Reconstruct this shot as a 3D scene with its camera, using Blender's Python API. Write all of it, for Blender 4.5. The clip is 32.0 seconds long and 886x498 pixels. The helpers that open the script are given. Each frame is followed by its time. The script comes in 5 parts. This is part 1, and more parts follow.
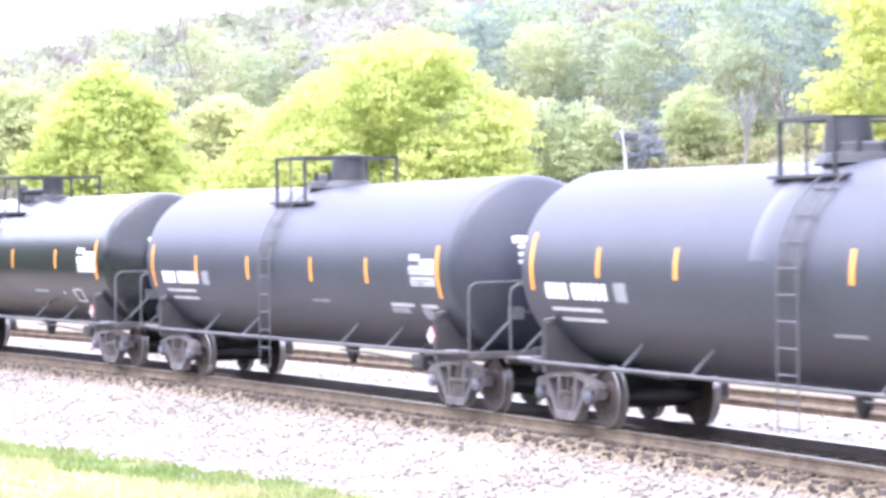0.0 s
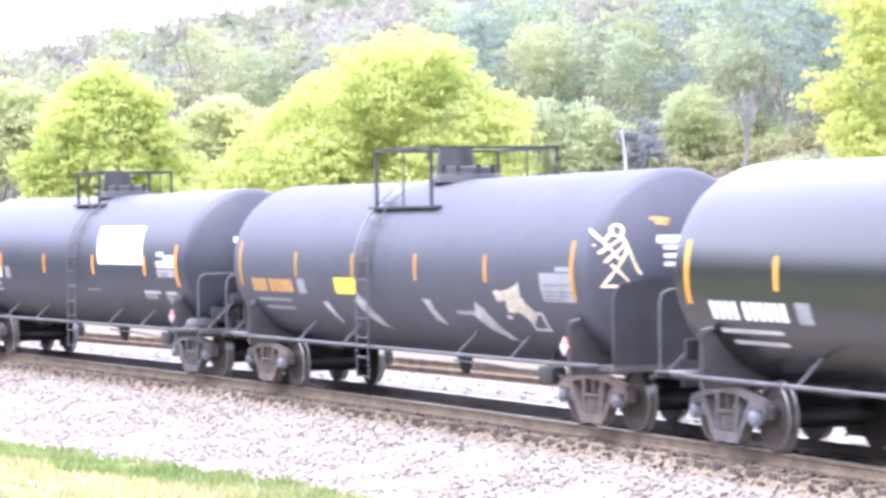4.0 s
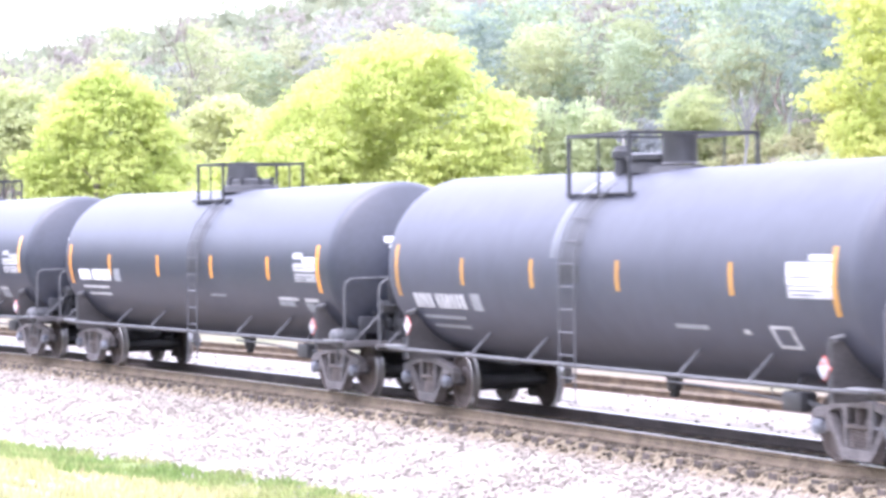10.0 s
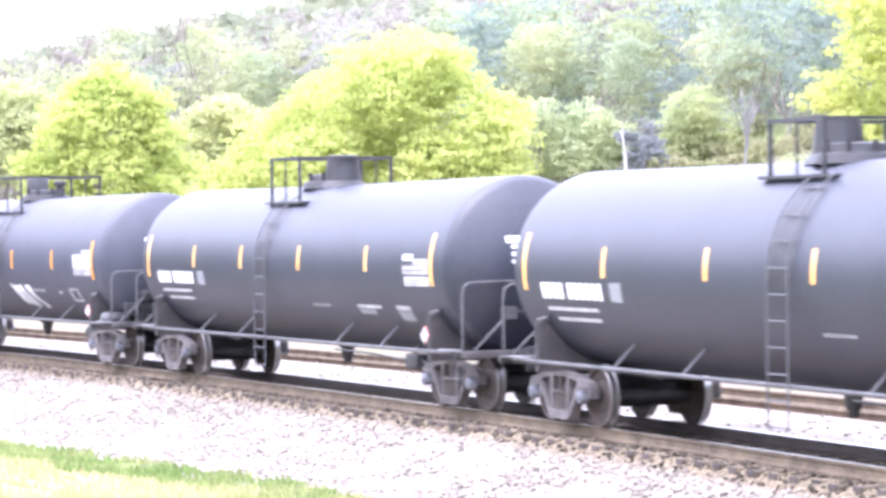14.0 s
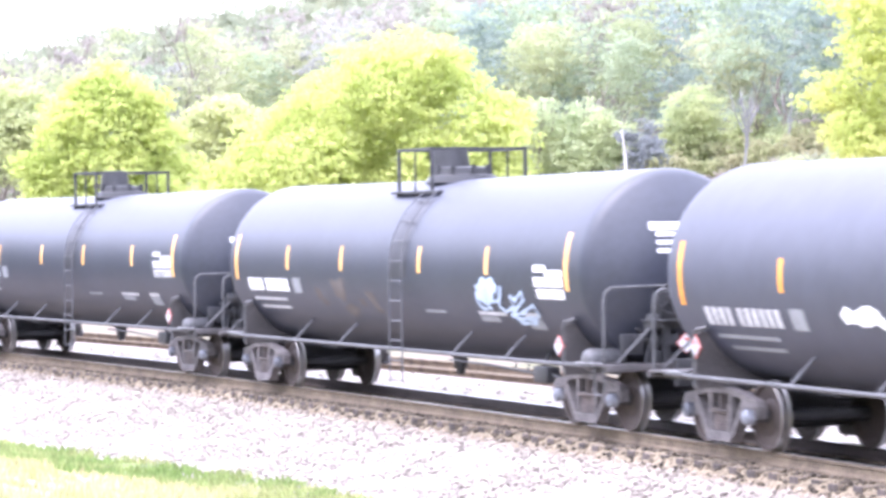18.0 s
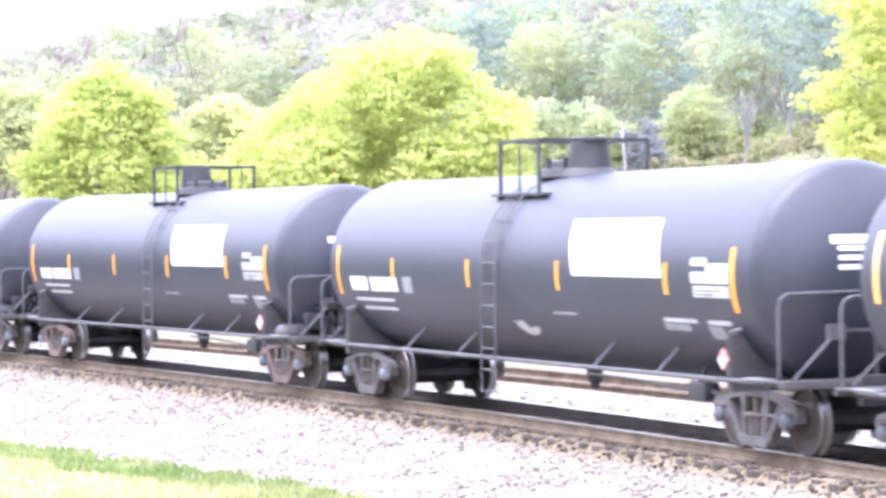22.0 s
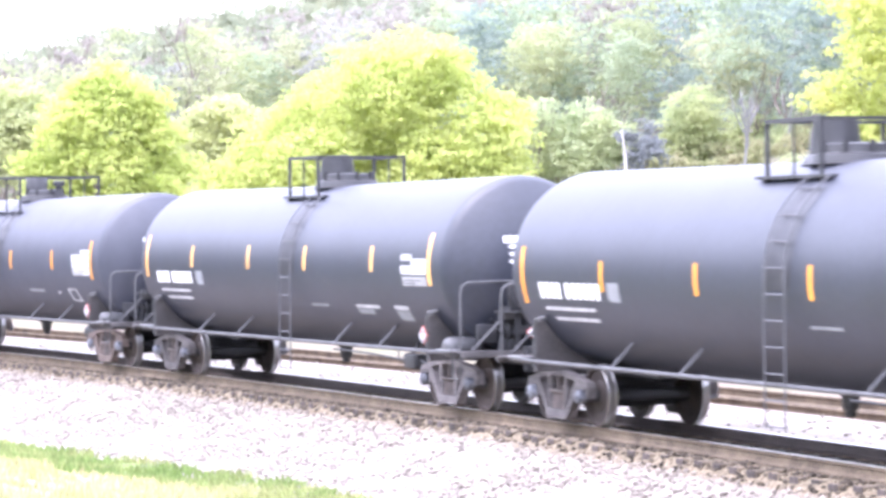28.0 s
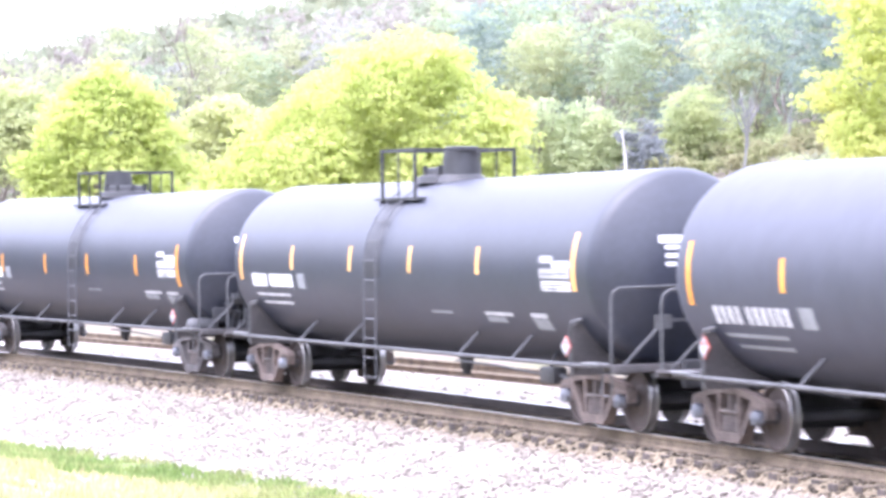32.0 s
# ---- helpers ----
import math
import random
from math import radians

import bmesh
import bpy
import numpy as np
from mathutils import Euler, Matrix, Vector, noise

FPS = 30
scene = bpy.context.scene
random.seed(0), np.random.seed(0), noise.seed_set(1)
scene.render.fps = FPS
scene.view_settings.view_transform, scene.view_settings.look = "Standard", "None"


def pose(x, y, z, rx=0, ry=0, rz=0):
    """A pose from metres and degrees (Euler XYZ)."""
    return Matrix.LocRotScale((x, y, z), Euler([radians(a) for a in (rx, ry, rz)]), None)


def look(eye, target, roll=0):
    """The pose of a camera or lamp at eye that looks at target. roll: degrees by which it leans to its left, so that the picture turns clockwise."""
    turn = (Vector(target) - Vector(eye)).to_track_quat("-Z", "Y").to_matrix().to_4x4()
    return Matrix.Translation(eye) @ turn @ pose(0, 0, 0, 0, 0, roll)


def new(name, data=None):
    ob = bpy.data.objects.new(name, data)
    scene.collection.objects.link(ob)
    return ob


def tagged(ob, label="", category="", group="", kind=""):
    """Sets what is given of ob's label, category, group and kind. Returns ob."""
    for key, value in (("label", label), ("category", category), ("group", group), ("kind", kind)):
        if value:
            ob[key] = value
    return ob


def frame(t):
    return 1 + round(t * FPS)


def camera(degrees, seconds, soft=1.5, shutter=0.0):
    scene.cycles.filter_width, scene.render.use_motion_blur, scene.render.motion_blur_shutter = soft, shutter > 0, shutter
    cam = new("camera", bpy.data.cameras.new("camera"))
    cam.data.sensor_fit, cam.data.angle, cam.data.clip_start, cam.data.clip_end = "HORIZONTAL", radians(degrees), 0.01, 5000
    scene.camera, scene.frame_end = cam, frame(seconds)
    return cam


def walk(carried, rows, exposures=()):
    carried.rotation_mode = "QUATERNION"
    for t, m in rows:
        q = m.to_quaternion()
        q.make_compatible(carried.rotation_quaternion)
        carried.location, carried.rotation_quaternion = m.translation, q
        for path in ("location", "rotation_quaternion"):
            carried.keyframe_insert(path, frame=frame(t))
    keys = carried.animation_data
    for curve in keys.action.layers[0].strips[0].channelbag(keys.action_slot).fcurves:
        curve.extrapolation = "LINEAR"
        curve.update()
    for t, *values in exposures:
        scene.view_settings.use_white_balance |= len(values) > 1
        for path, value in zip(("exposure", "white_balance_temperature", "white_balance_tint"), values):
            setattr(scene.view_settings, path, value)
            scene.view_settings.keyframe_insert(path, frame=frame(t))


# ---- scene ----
cam = camera(17.59, 32.0, soft=3.3, shutter=0.35)
EYE = (0.0, -19.18, 3.01)
VIEW = look(EYE, (EYE[0] - 0.923159 * 50, EYE[1] + 0.384330 * 50, EYE[2] - 0.0082 * 50), -0.722)
walk(cam, [(0.0, VIEW), (32.0, VIEW)],
     exposures=[(t, e, 5700.0, 25.0) for t, e in ((0.0, 2.30), (1.2, 2.29), (2.2, 2.21), (3.0, 2.11), (3.6, 2.11), (5.5, 2.27), (6.6, 2.22), (7.4, 2.04), (9.2, 2.04),
                                                  (10.4, 2.29), (32.0, 2.31))])

# ---- world and sun: bright hazy spring daylight ----
SUN_FROM = Vector((-0.04, -0.34, 0.94)).normalized()
world = bpy.data.worlds.new("sky")
scene.world = world
world.use_nodes = True
wn = world.node_tree
sky = wn.nodes.new("ShaderNodeTexSky")
sky.sky_type, sky.sun_disc = "NISHITA", False
sky.sun_elevation = math.asin(SUN_FROM.z)
sky.sun_rotation = math.atan2(SUN_FROM.x, SUN_FROM.y)
sky.air_density, sky.dust_density, sky.ozone_density = 1.0, 4.0, 1.0
wn.nodes["Background"].inputs["Strength"].default_value = 0.165
veil = wn.nodes.new("ShaderNodeMix")      # thin bright cloud over the blue
veil.data_type = "RGBA"
veil.inputs["Factor"].default_value, veil.inputs["B"].default_value = 0.7, (8.0, 8.0, 8.2, 1)
wn.links.new(sky.outputs[0], veil.inputs["A"])
wn.links.new(veil.outputs["Result"], wn.nodes["Background"].inputs["Color"])
sun = new("sun", bpy.data.lights.new("sun", "SUN"))
sun.data.energy, sun.data.angle, sun.data.color = 0.85, radians(60), (1.0, 0.96, 0.90)
sun.matrix_world = look(SUN_FROM * 200, (0, 0, 0))


# ---- materials ----
def material(name, base, rough=0.6, metal=0.0, vary=0.25, grain=6.0, fine=60.0, bump=0.0, tint=None, island=0.0, rand=0.0,
             coat=0.0, spec=0.5, coat_rough=0.08):
    """A surface with its colour varied at two scales, fine relief, and differences from piece to piece."""
    m = bpy.data.materials.new(name)
    m.use_nodes = True
    t, b = m.node_tree, m.node_tree.nodes["Principled BSDF"]
    n, link = t.nodes, t.links.new
    place = n.new("ShaderNodeTexCoord").outputs["Object"]
    big, small = n.new("ShaderNodeTexNoise"), n.new("ShaderNodeTexNoise")
    for node, scale in ((big, grain), (small, fine)):
        node.inputs["Scale"].default_value, node.inputs["Detail"].default_value = scale, 4
        link(place, node.inputs["Vector"])
    ramp = n.new("ShaderNodeMix")
    ramp.data_type = "RGBA"
    ramp.inputs["A"].default_value = (*[c * (1 - vary) for c in base], 1)
    ramp.inputs["B"].default_value = (*(tint or [min(1, c * (1 + vary)) for c in base]), 1)
    both = n.new("ShaderNodeMath")
    both.operation = "MULTIPLY_ADD"
    link(small.outputs["Fac"], both.inputs[0])
    both.inputs[1].default_value = 0.9
    link(big.outputs["Fac"], both.inputs[2])
    spread = n.new("ShaderNodeMapRange")
    spread.inputs["From Min"].default_value, spread.inputs["From Max"].default_value = 0.62, 1.28
    link(both.outputs[0], spread.inputs["Value"])
    fac = spread.outputs[0]
    link(fac, ramp.inputs["Factor"])
    colour = ramp.outputs["Result"]
    for amount, source in ((island, "Random Per Island"), (rand, "Random")):
        if amount:
            hsv = n.new("ShaderNodeHueSaturation")
            src = n.new("ShaderNodeNewGeometry" if source != "Random" else "ShaderNodeObjectInfo").outputs[source]
            rng = n.new("ShaderNodeMapRange")
            rng.inputs["To Min"].default_value, rng.inputs["To Max"].default_value = 1 - amount, 1 + amount
            link(src, rng.inputs["Value"])
            link(rng.outputs[0], hsv.inputs["Value"])
            link(colour, hsv.inputs["Color"])
            colour = hsv.outputs[0]
    link(colour, b.inputs["Base Color"])
    b.inputs["Roughness"].default_value, b.inputs["Metallic"].default_value = rough, metal
    b.inputs["Specular IOR Level"].default_value = spec
    if coat:
        b.inputs["Coat Weight"].default_value, b.inputs["Coat Roughness"].default_value = coat, coat_rough
    if bump:
        bm_node = n.new("ShaderNodeBump")
        bm_node.inputs["Strength"].default_value, bm_node.inputs["Distance"].default_value = bump, 0.02
        link(small.outputs["Fac"], bm_node.inputs["Height"])
        link(bm_node.outputs[0], b.inputs["Normal"])
    return m


def leaf_material(name, base, warm, scale=0.35, clear=0.45, spread_by=0.3):
    """Young leaves: two tones in patches, each leaf a little different, light passing through them."""
    m = bpy.data.materials.new(name)
    m.use_nodes = True
    t = m.node_tree
    n, link = t.nodes, t.links.new
    n.remove(n["Principled BSDF"])
    place = n.new("ShaderNodeTexCoord").outputs["Object"]
    noise_node = n.new("ShaderNodeTexNoise")
    noise_node.inputs["Scale"].default_value, noise_node.inputs["Detail"].default_value = scale, 3
    link(place, noise_node.inputs["Vector"])
    spread = n.new("ShaderNodeMapRange")
    spread.inputs["From Min"].default_value, spread.inputs["From Max"].default_value = 0.36, 0.64
    link(noise_node.outputs["Fac"], spread.inputs["Value"])
    mix = n.new("ShaderNodeMix")
    mix.data_type = "RGBA"
    mix.inputs["A"].default_value, mix.inputs["B"].default_value = (*base, 1), (*warm, 1)
    link(spread.outputs[0], mix.inputs["Factor"])
    hsv = n.new("ShaderNodeHueSaturation")
    rng = n.new("ShaderNodeMapRange")
    rng.inputs["To Min"].default_value, rng.inputs["To Max"].default_value = 1 - spread_by, 1 + spread_by
    link(n.new("ShaderNodeNewGeometry").outputs["Random Per Island"], rng.inputs["Value"])
    link(rng.outputs[0], hsv.inputs["Value"])
    link(mix.outputs["Result"], hsv.inputs["Color"])
    dif, tra, out = n.new("ShaderNodeBsdfDiffuse"), n.new("ShaderNodeBsdfTranslucent"), n.new("ShaderNodeMixShader")
    for node in (dif, tra):
        link(hsv.outputs[0], node.inputs["Color"])
    out.inputs["Fac"].default_value = clear
    link(dif.outputs[0], out.inputs[1])
    link(tra.outputs[0], out.inputs[2])
    link(out.outputs[0], n["Material Output"].inputs["Surface"])
    return m


def ground_material():
    """Track bed, pale ballast, grass, dry verge and forest floor, side by side by the distance from the track, with ragged edges."""
    m = bpy.data.materials.new("ground_cover")
    m.use_nodes = True
    t, b = m.node_tree, m.node_tree.nodes["Principled BSDF"]
    n, link = t.nodes, t.links.new
    place = n.new("ShaderNodeTexCoord").outputs["Object"]
    lat = n.new("ShaderNodeAttribute")
    lat.attribute_name = "lateral"
    bank = n.new("ShaderNodeAttribute")      # metres from the edge of the grass, negative within it
    bank.attribute_name = "bank"
    lush_at = n.new("ShaderNodeAttribute")      # green above nought, straw below
    lush_at.attribute_name = "lush"

    def grainy(scale, detail=5):
        node = n.new("ShaderNodeTexNoise")
        node.inputs["Scale"].default_value, node.inputs["Detail"].default_value = scale, detail
        link(place, node.inputs["Vector"])
        return node.outputs["Fac"]

    def math_node(op, a, bb, c=None):
        node = n.new("ShaderNodeMath")
        node.operation = op
        for i, v in enumerate((a, bb, c)):
            if isinstance(v, (int, float)):
                node.inputs[i].default_value = v
            elif v is not None:
                link(v, node.inputs[i])
        return node.outputs[0]

    def two(a, bb, fac, lo=0.35, hi=0.65):
        node, rng = n.new("ShaderNodeMix"), n.new("ShaderNodeMapRange")
        node.data_type = "RGBA"
        for key, v in (("A", a), ("B", bb)):
            if isinstance(v, tuple):
                node.inputs[key].default_value = (*v, 1)
            else:
                link(v, node.inputs[key])
        rng.inputs["From Min"].default_value, rng.inputs["From Max"].default_value = lo, hi
        link(fac, rng.inputs["Value"])
        link(rng.outputs[0], node.inputs["Factor"])
        return node.outputs["Result"]

    stones = n.new("ShaderNodeTexVoronoi")
    stones.inputs["Scale"].default_value = 21
    link(place, stones.inputs["Vector"])
    ballast = two((0.17, 0.151, 0.134), (0.39, 0.348, 0.305), stones.outputs["Color"], 0.1, 0.9)
    bed = two((0.125, 0.100, 0.068), (0.29, 0.238, 0.158), stones.outputs["Color"], 0.1, 0.9)
    grass = two((0.13, 0.185, 0.06), (0.20, 0.235, 0.085), grainy(1.6), 0.42, 0.6)
    straw = two((0.40, 0.345, 0.20), (0.29, 0.29, 0.135), grainy(1.1), 0.52, 0.66)
    straw = two((0.19, 0.15, 0.12), straw, grainy(1.7), 0.34, 0.40)
    grass = two(straw, grass, math_node("MULTIPLY_ADD", grainy(0.9), 3.0, lush_at.outputs["Fac"]), 1.3, 1.7)
    verge = two((0.17, 0.13, 0.105), (0.13, 0.13, 0.07), grainy(0.4))
    floor = two((0.15, 0.125, 0.10), (0.13, 0.15, 0.075), grainy(0.12))
    ragged = math_node("MULTIPLY_ADD", grainy(1.6), 1.6, lat.outputs["Fac"])
    # distance from the near track's middle, and from the far one's
    near = math_node("MAXIMUM", math_node("MULTIPLY", lat.outputs["Fac"], -1.0), math_node("MULTIPLY", lat.outputs["Fac"], 1.6))
    far = math_node("ABSOLUTE", math_node("SUBTRACT", lat.outputs["Fac"], 4.95), 0)
    rag_small = math_node("MULTIPLY_ADD", grainy(3.0), 0.5, near)
    rag_far = math_node("MULTIPLY_ADD", grainy(3.0), 0.5, far)
    # the train's shade between the rails, painted into the bed's colour
    train_shade = two((0.022, 0.019, 0.018), (0.055, 0.046, 0.042), stones.outputs["Color"], 0.1, 0.9)
    bed = two(train_shade, bed, rag_small, 0.95, 1.15)
    c = two(bed, ballast, rag_small, 1.66, 1.95)
    rusty = two((0.13, 0.10, 0.085), (0.33, 0.265, 0.22), stones.outputs["Color"], 0.1, 0.9)
    c = two(rusty, c, rag_far, 1.1, 1.3)
    c = two(c, verge, ragged, 7.8, 8.2)
    c = two(c, floor, ragged, 40.0, 60.0)
    c = two(grass, c, math_node("MULTIPLY_ADD", grainy(1.3), 1.5, bank.outputs["Fac"]), 0.62, 0.92)
    meadow = two((0.10, 0.13, 0.055), (0.15, 0.165, 0.08), grainy(0.3))
    c = two(meadow, c, ragged, -10.0, -9.0)
    link(c, b.inputs["Base Color"])
    b.inputs["Roughness"].default_value = 0.9
    bump = n.new("ShaderNodeBump")
    bump.inputs["Strength"].default_value, bump.inputs["Distance"].default_value = 0.7, 0.035
    link(stones.outputs["Distance"], bump.inputs["Height"])
    link(bump.outputs[0], b.inputs["Normal"])
    return m


MATTE = material("matte_black_paint", (0.0235, 0.0275, 0.0420), 0.46, vary=0.16, grain=0.7, fine=9.0, tint=(0.0315, 0.0360, 0.0535), spec=0.66)
GLOSS = material("glossy_black_paint", (0.013, 0.016, 0.018), 0.25, vary=0.15, grain=0.8, fine=9.0, tint=(0.017, 0.020, 0.022), spec=0.55)
SATIN = material("satin_black_paint", (0.026, 0.030, 0.034), 0.42, vary=0.15, grain=0.8, fine=9.0, tint=(0.034, 0.039, 0.043), spec=1.0, coat=0.65, coat_rough=0.3)
WORN = material("weathered_black_paint", (0.037, 0.041, 0.060), 0.55, vary=0.15, grain=0.4, fine=3.0, tint=(0.049, 0.053, 0.076), spec=0.72)
FRAME = material("underframe_black_paint", (0.037, 0.038, 0.044), 0.5, vary=0.3, grain=3, fine=40, tint=(0.052, 0.052, 0.055), bump=0.2)
DUSTY = material("dusty_black_underframe", (0.052, 0.049, 0.051), 0.7, vary=0.35, grain=2, fine=30, tint=(0.105, 0.096, 0.095))
PIPE = material("weathered_grey_rail_paint", (0.055, 0.057, 0.063), 0.5, vary=0.35, grain=2, fine=30, tint=(0.125, 0.125, 0.13))
CAST = material("dusty_cast_steel", (0.072, 0.068, 0.071), 0.75, vary=0.4, grain=5, fine=40, tint=(0.185, 0.168, 0.166), bump=0.3, rand=0.3)
CAST_RUST = material("rust_brown_cast_steel", (0.085, 0.068, 0.061), 0.8, vary=0.4, grain=5, fine=40, tint=(0.195, 0.152, 0.132), bump=0.3, rand=0.3)
SPRING = material("worn_spring_steel", (0.085, 0.073, 0.07), 0.7, vary=0.35, grain=5, fine=40, tint=(0.16, 0.133, 0.122), rand=0.25)
TREAD_PLATE = material("worn_galvanised_plate", (0.40, 0.40, 0.41), 0.4, 0.5, vary=0.2, grain=4, fine=30)
WHEEL = material("rust_brown_wheel_steel", (0.045, 0.037, 0.035), 0.65, 0.1, vary=0.3, grain=3, fine=40, tint=(0.085, 0.066, 0.058), rand=0.2)
TREAD = material("worn_tread_steel", (0.36, 0.35, 0.34), 0.35, 1.0, vary=0.15)
CAP = material("blue_grey_bearing_steel", (0.12, 0.128, 0.148), 0.5, 0.2, vary=0.3, grain=6, tint=(0.25, 0.265, 0.305), rand=0.35)
RUST = material("rusty_rail_steel", (0.105, 0.080, 0.056), 0.85, 0.0, vary=0.4, grain=2.5, fine=30, tint=(0.225, 0.175, 0.12))
# darker copy of RUST: the train's shade painted on the far rail
SHADED_RAIL = material("train_shaded_rail_steel", (0.05, 0.042, 0.038), 0.7, 0.0, vary=0.3, grain=1.5, fine=30, tint=(0.10, 0.08, 0.07))
HEAD = material("polished_rail_head", (0.78, 0.77, 0.76), 0.3, 0.95, vary=0.08)
TIE = material("creosoted_tie_wood", (0.135, 0.104, 0.074), 0.85, vary=0.4, grain=2.5, fine=26, tint=(0.34, 0.28, 0.205), bump=0.5, rand=0.4)
TIE_END = material("dark_tie_end_grain", (0.045, 0.036, 0.032), 0.85, vary=0.4, grain=8, fine=60, tint=(0.10, 0.08, 0.07), rand=0.4)


def shade_between_rails(m):
    """Darkens the ties between the rails: the train's shade, put into the colour."""
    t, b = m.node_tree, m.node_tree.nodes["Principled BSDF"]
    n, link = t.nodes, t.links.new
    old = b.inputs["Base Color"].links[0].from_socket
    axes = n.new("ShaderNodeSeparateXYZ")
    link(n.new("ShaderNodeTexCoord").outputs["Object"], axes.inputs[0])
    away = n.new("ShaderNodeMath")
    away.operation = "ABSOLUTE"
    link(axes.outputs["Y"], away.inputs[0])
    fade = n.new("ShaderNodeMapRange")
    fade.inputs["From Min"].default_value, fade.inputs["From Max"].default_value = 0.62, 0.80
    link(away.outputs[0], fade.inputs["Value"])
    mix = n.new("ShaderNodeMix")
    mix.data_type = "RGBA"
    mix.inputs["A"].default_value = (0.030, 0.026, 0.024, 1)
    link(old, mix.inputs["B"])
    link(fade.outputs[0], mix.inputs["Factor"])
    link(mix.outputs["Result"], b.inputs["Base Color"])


shade_between_rails(TIE)
YELLOW = material("yellow_reflective_tape", (0.70, 0.27, 0.02), 0.45, vary=0.12, grain=3, tint=(0.85, 0.40, 0.06))
PALE_TAPE = material("bleached_reflective_tape", (0.80, 0.40, 0.08), 0.45, vary=0.12, grain=3, tint=(0.90, 0.57, 0.23))
DULL_TAPE = material("dull_ochre_reflective_tape", (0.40, 0.19, 0.03), 0.55, vary=0.2, grain=3, tint=(0.52, 0.28, 0.06))
MOTTLED = material("mottled_white_spray_paint", (0.40, 0.41, 0.425), 0.65, vary=0.3, grain=2.2, fine=12, tint=(0.66, 0.67, 0.68))
WHITE = material("white_stencil_paint", (0.78, 0.78, 0.78), 0.5, vary=0.12, grain=3, fine=30)
PANEL = material("greyed_white_panel_paint", (0.40, 0.40, 0.415), 0.55, vary=0.25, grain=3, fine=25, tint=(0.56, 0.56, 0.57), rand=0.25)
CHALKY = material("chalky_white_stencil_paint", (0.46, 0.46, 0.47), 0.6, vary=0.3, grain=5, fine=30)
FADED = material("faded_white_stencil_paint", (0.24, 0.25, 0.265), 0.6, vary=0.25, grain=4, fine=30)
INK = material("grey_stencil_print", (0.10, 0.10, 0.115), 0.6, vary=0.2)
AMBER = material("amber_stencil_paint", (0.48, 0.24, 0.055), 0.55, vary=0.3, grain=6, tint=(0.64, 0.36, 0.10))
LEMON = material("yellow_sign_paint", (0.9, 0.62, 0.05), 0.5, vary=0.1)
RED = material("red_placard_print", (0.62, 0.10, 0.07), 0.5, vary=0.1)
BLUE_SPRAY = material("pale_blue_spray_paint", (0.40, 0.49, 0.62), 0.6, vary=0.25, grain=5, fine=30)
PALE_SPRAY = material("pale_cream_spray_paint", (0.84, 0.68, 0.42), 0.6, vary=0.2, grain=5)
TAN_SPRAY = material("weathered_cream_spray_paint", (0.44, 0.38, 0.29), 0.65, vary=0.35, grain=5, fine=25, tint=(0.60, 0.54, 0.44))
GREY_SPRAY = material("grey_white_spray_paint", (0.34, 0.34, 0.345), 0.65, vary=0.4, grain=4, fine=25, tint=(0.52, 0.52, 0.52))
RUST_STAIN = material("rust_brown_stain", (0.16, 0.13, 0.112), 0.65, vary=0.4, grain=3, fine=25, tint=(0.085, 0.075, 0.072))
LADDER = material("worn_black_ladder_paint", (0.065, 0.067, 0.077), 0.5, vary=0.3, grain=2, fine=30, tint=(0.125, 0.127, 0.138))
STAIN = material("dull_spill_stain", (0.031, 0.032, 0.040), 0.48, vary=0.3, grain=2.0, fine=8, tint=(0.044, 0.044, 0.054), spec=0.5)
SHEEN = material("polished_band_paint", (0.040, 0.043, 0.056), 0.38, vary=0.15, grain=0.8, fine=9.0, spec=0.65)
DARK_PATCH = material("dark_overpaint", (0.018, 0.020, 0.019), 0.38, vary=0.2)
STONE = material("pale_ballast_stone", (0.30, 0.267, 0.228), 0.85, vary=0.25, grain=3, fine=30, island=0.42)
BED_STONE = material("brown_bed_stone", (0.078, 0.064, 0.05), 0.9, vary=0.3, grain=3, fine=30, tint=(0.155, 0.126, 0.092), island=0.7)
BARK = material("grey_brown_bark", (0.20, 0.17, 0.145), 0.9, vary=0.35, grain=2, fine=14, bump=0.4)
PALE_BARK = material("bleached_bare_wood", (0.42, 0.40, 0.385), 0.85, vary=0.2, grain=2, fine=14)
GREY_BARK = material("pale_grey_bark", (0.25, 0.245, 0.245), 0.9, vary=0.25, grain=2, fine=14)
BLADE = leaf_material("verge_grass_blade", (0.21, 0.29, 0.10), (0.36, 0.38, 0.17), 0.9, 0.4)
LIME = leaf_material("lime_spring_leaf", (0.495, 0.56, 0.20), (0.60, 0.64, 0.245), 0.5, 0.58, 0.08)
FRESH = leaf_material("fresh_green_leaf", (0.50, 0.575, 0.195), (0.595, 0.645, 0.24), 0.4, 0.58, 0.08)
GOLD_LEAF = leaf_material("golden_spring_leaf", (0.50, 0.56, 0.19), (0.62, 0.63, 0.25), 0.4, 0.62, 0.12)
CREAM_LEAF = leaf_material("cream_budding_leaf", (0.485, 0.52, 0.275), (0.56, 0.58, 0.30), 0.3, 0.6, 0.1)
MIST_LEAF = leaf_material("misty_green_leaf", (0.43, 0.48, 0.27), (0.52, 0.55, 0.29), 0.3, 0.6, 0.08)
SAGE = leaf_material("sage_green_leaf", (0.43, 0.49, 0.30), (0.54, 0.575, 0.325), 0.25, 0.6, 0.08)
# hill and ridge leaves: distance haze is mixed into these paler, greyer colours
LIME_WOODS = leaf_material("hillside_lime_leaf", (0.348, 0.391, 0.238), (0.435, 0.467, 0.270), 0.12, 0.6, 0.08)
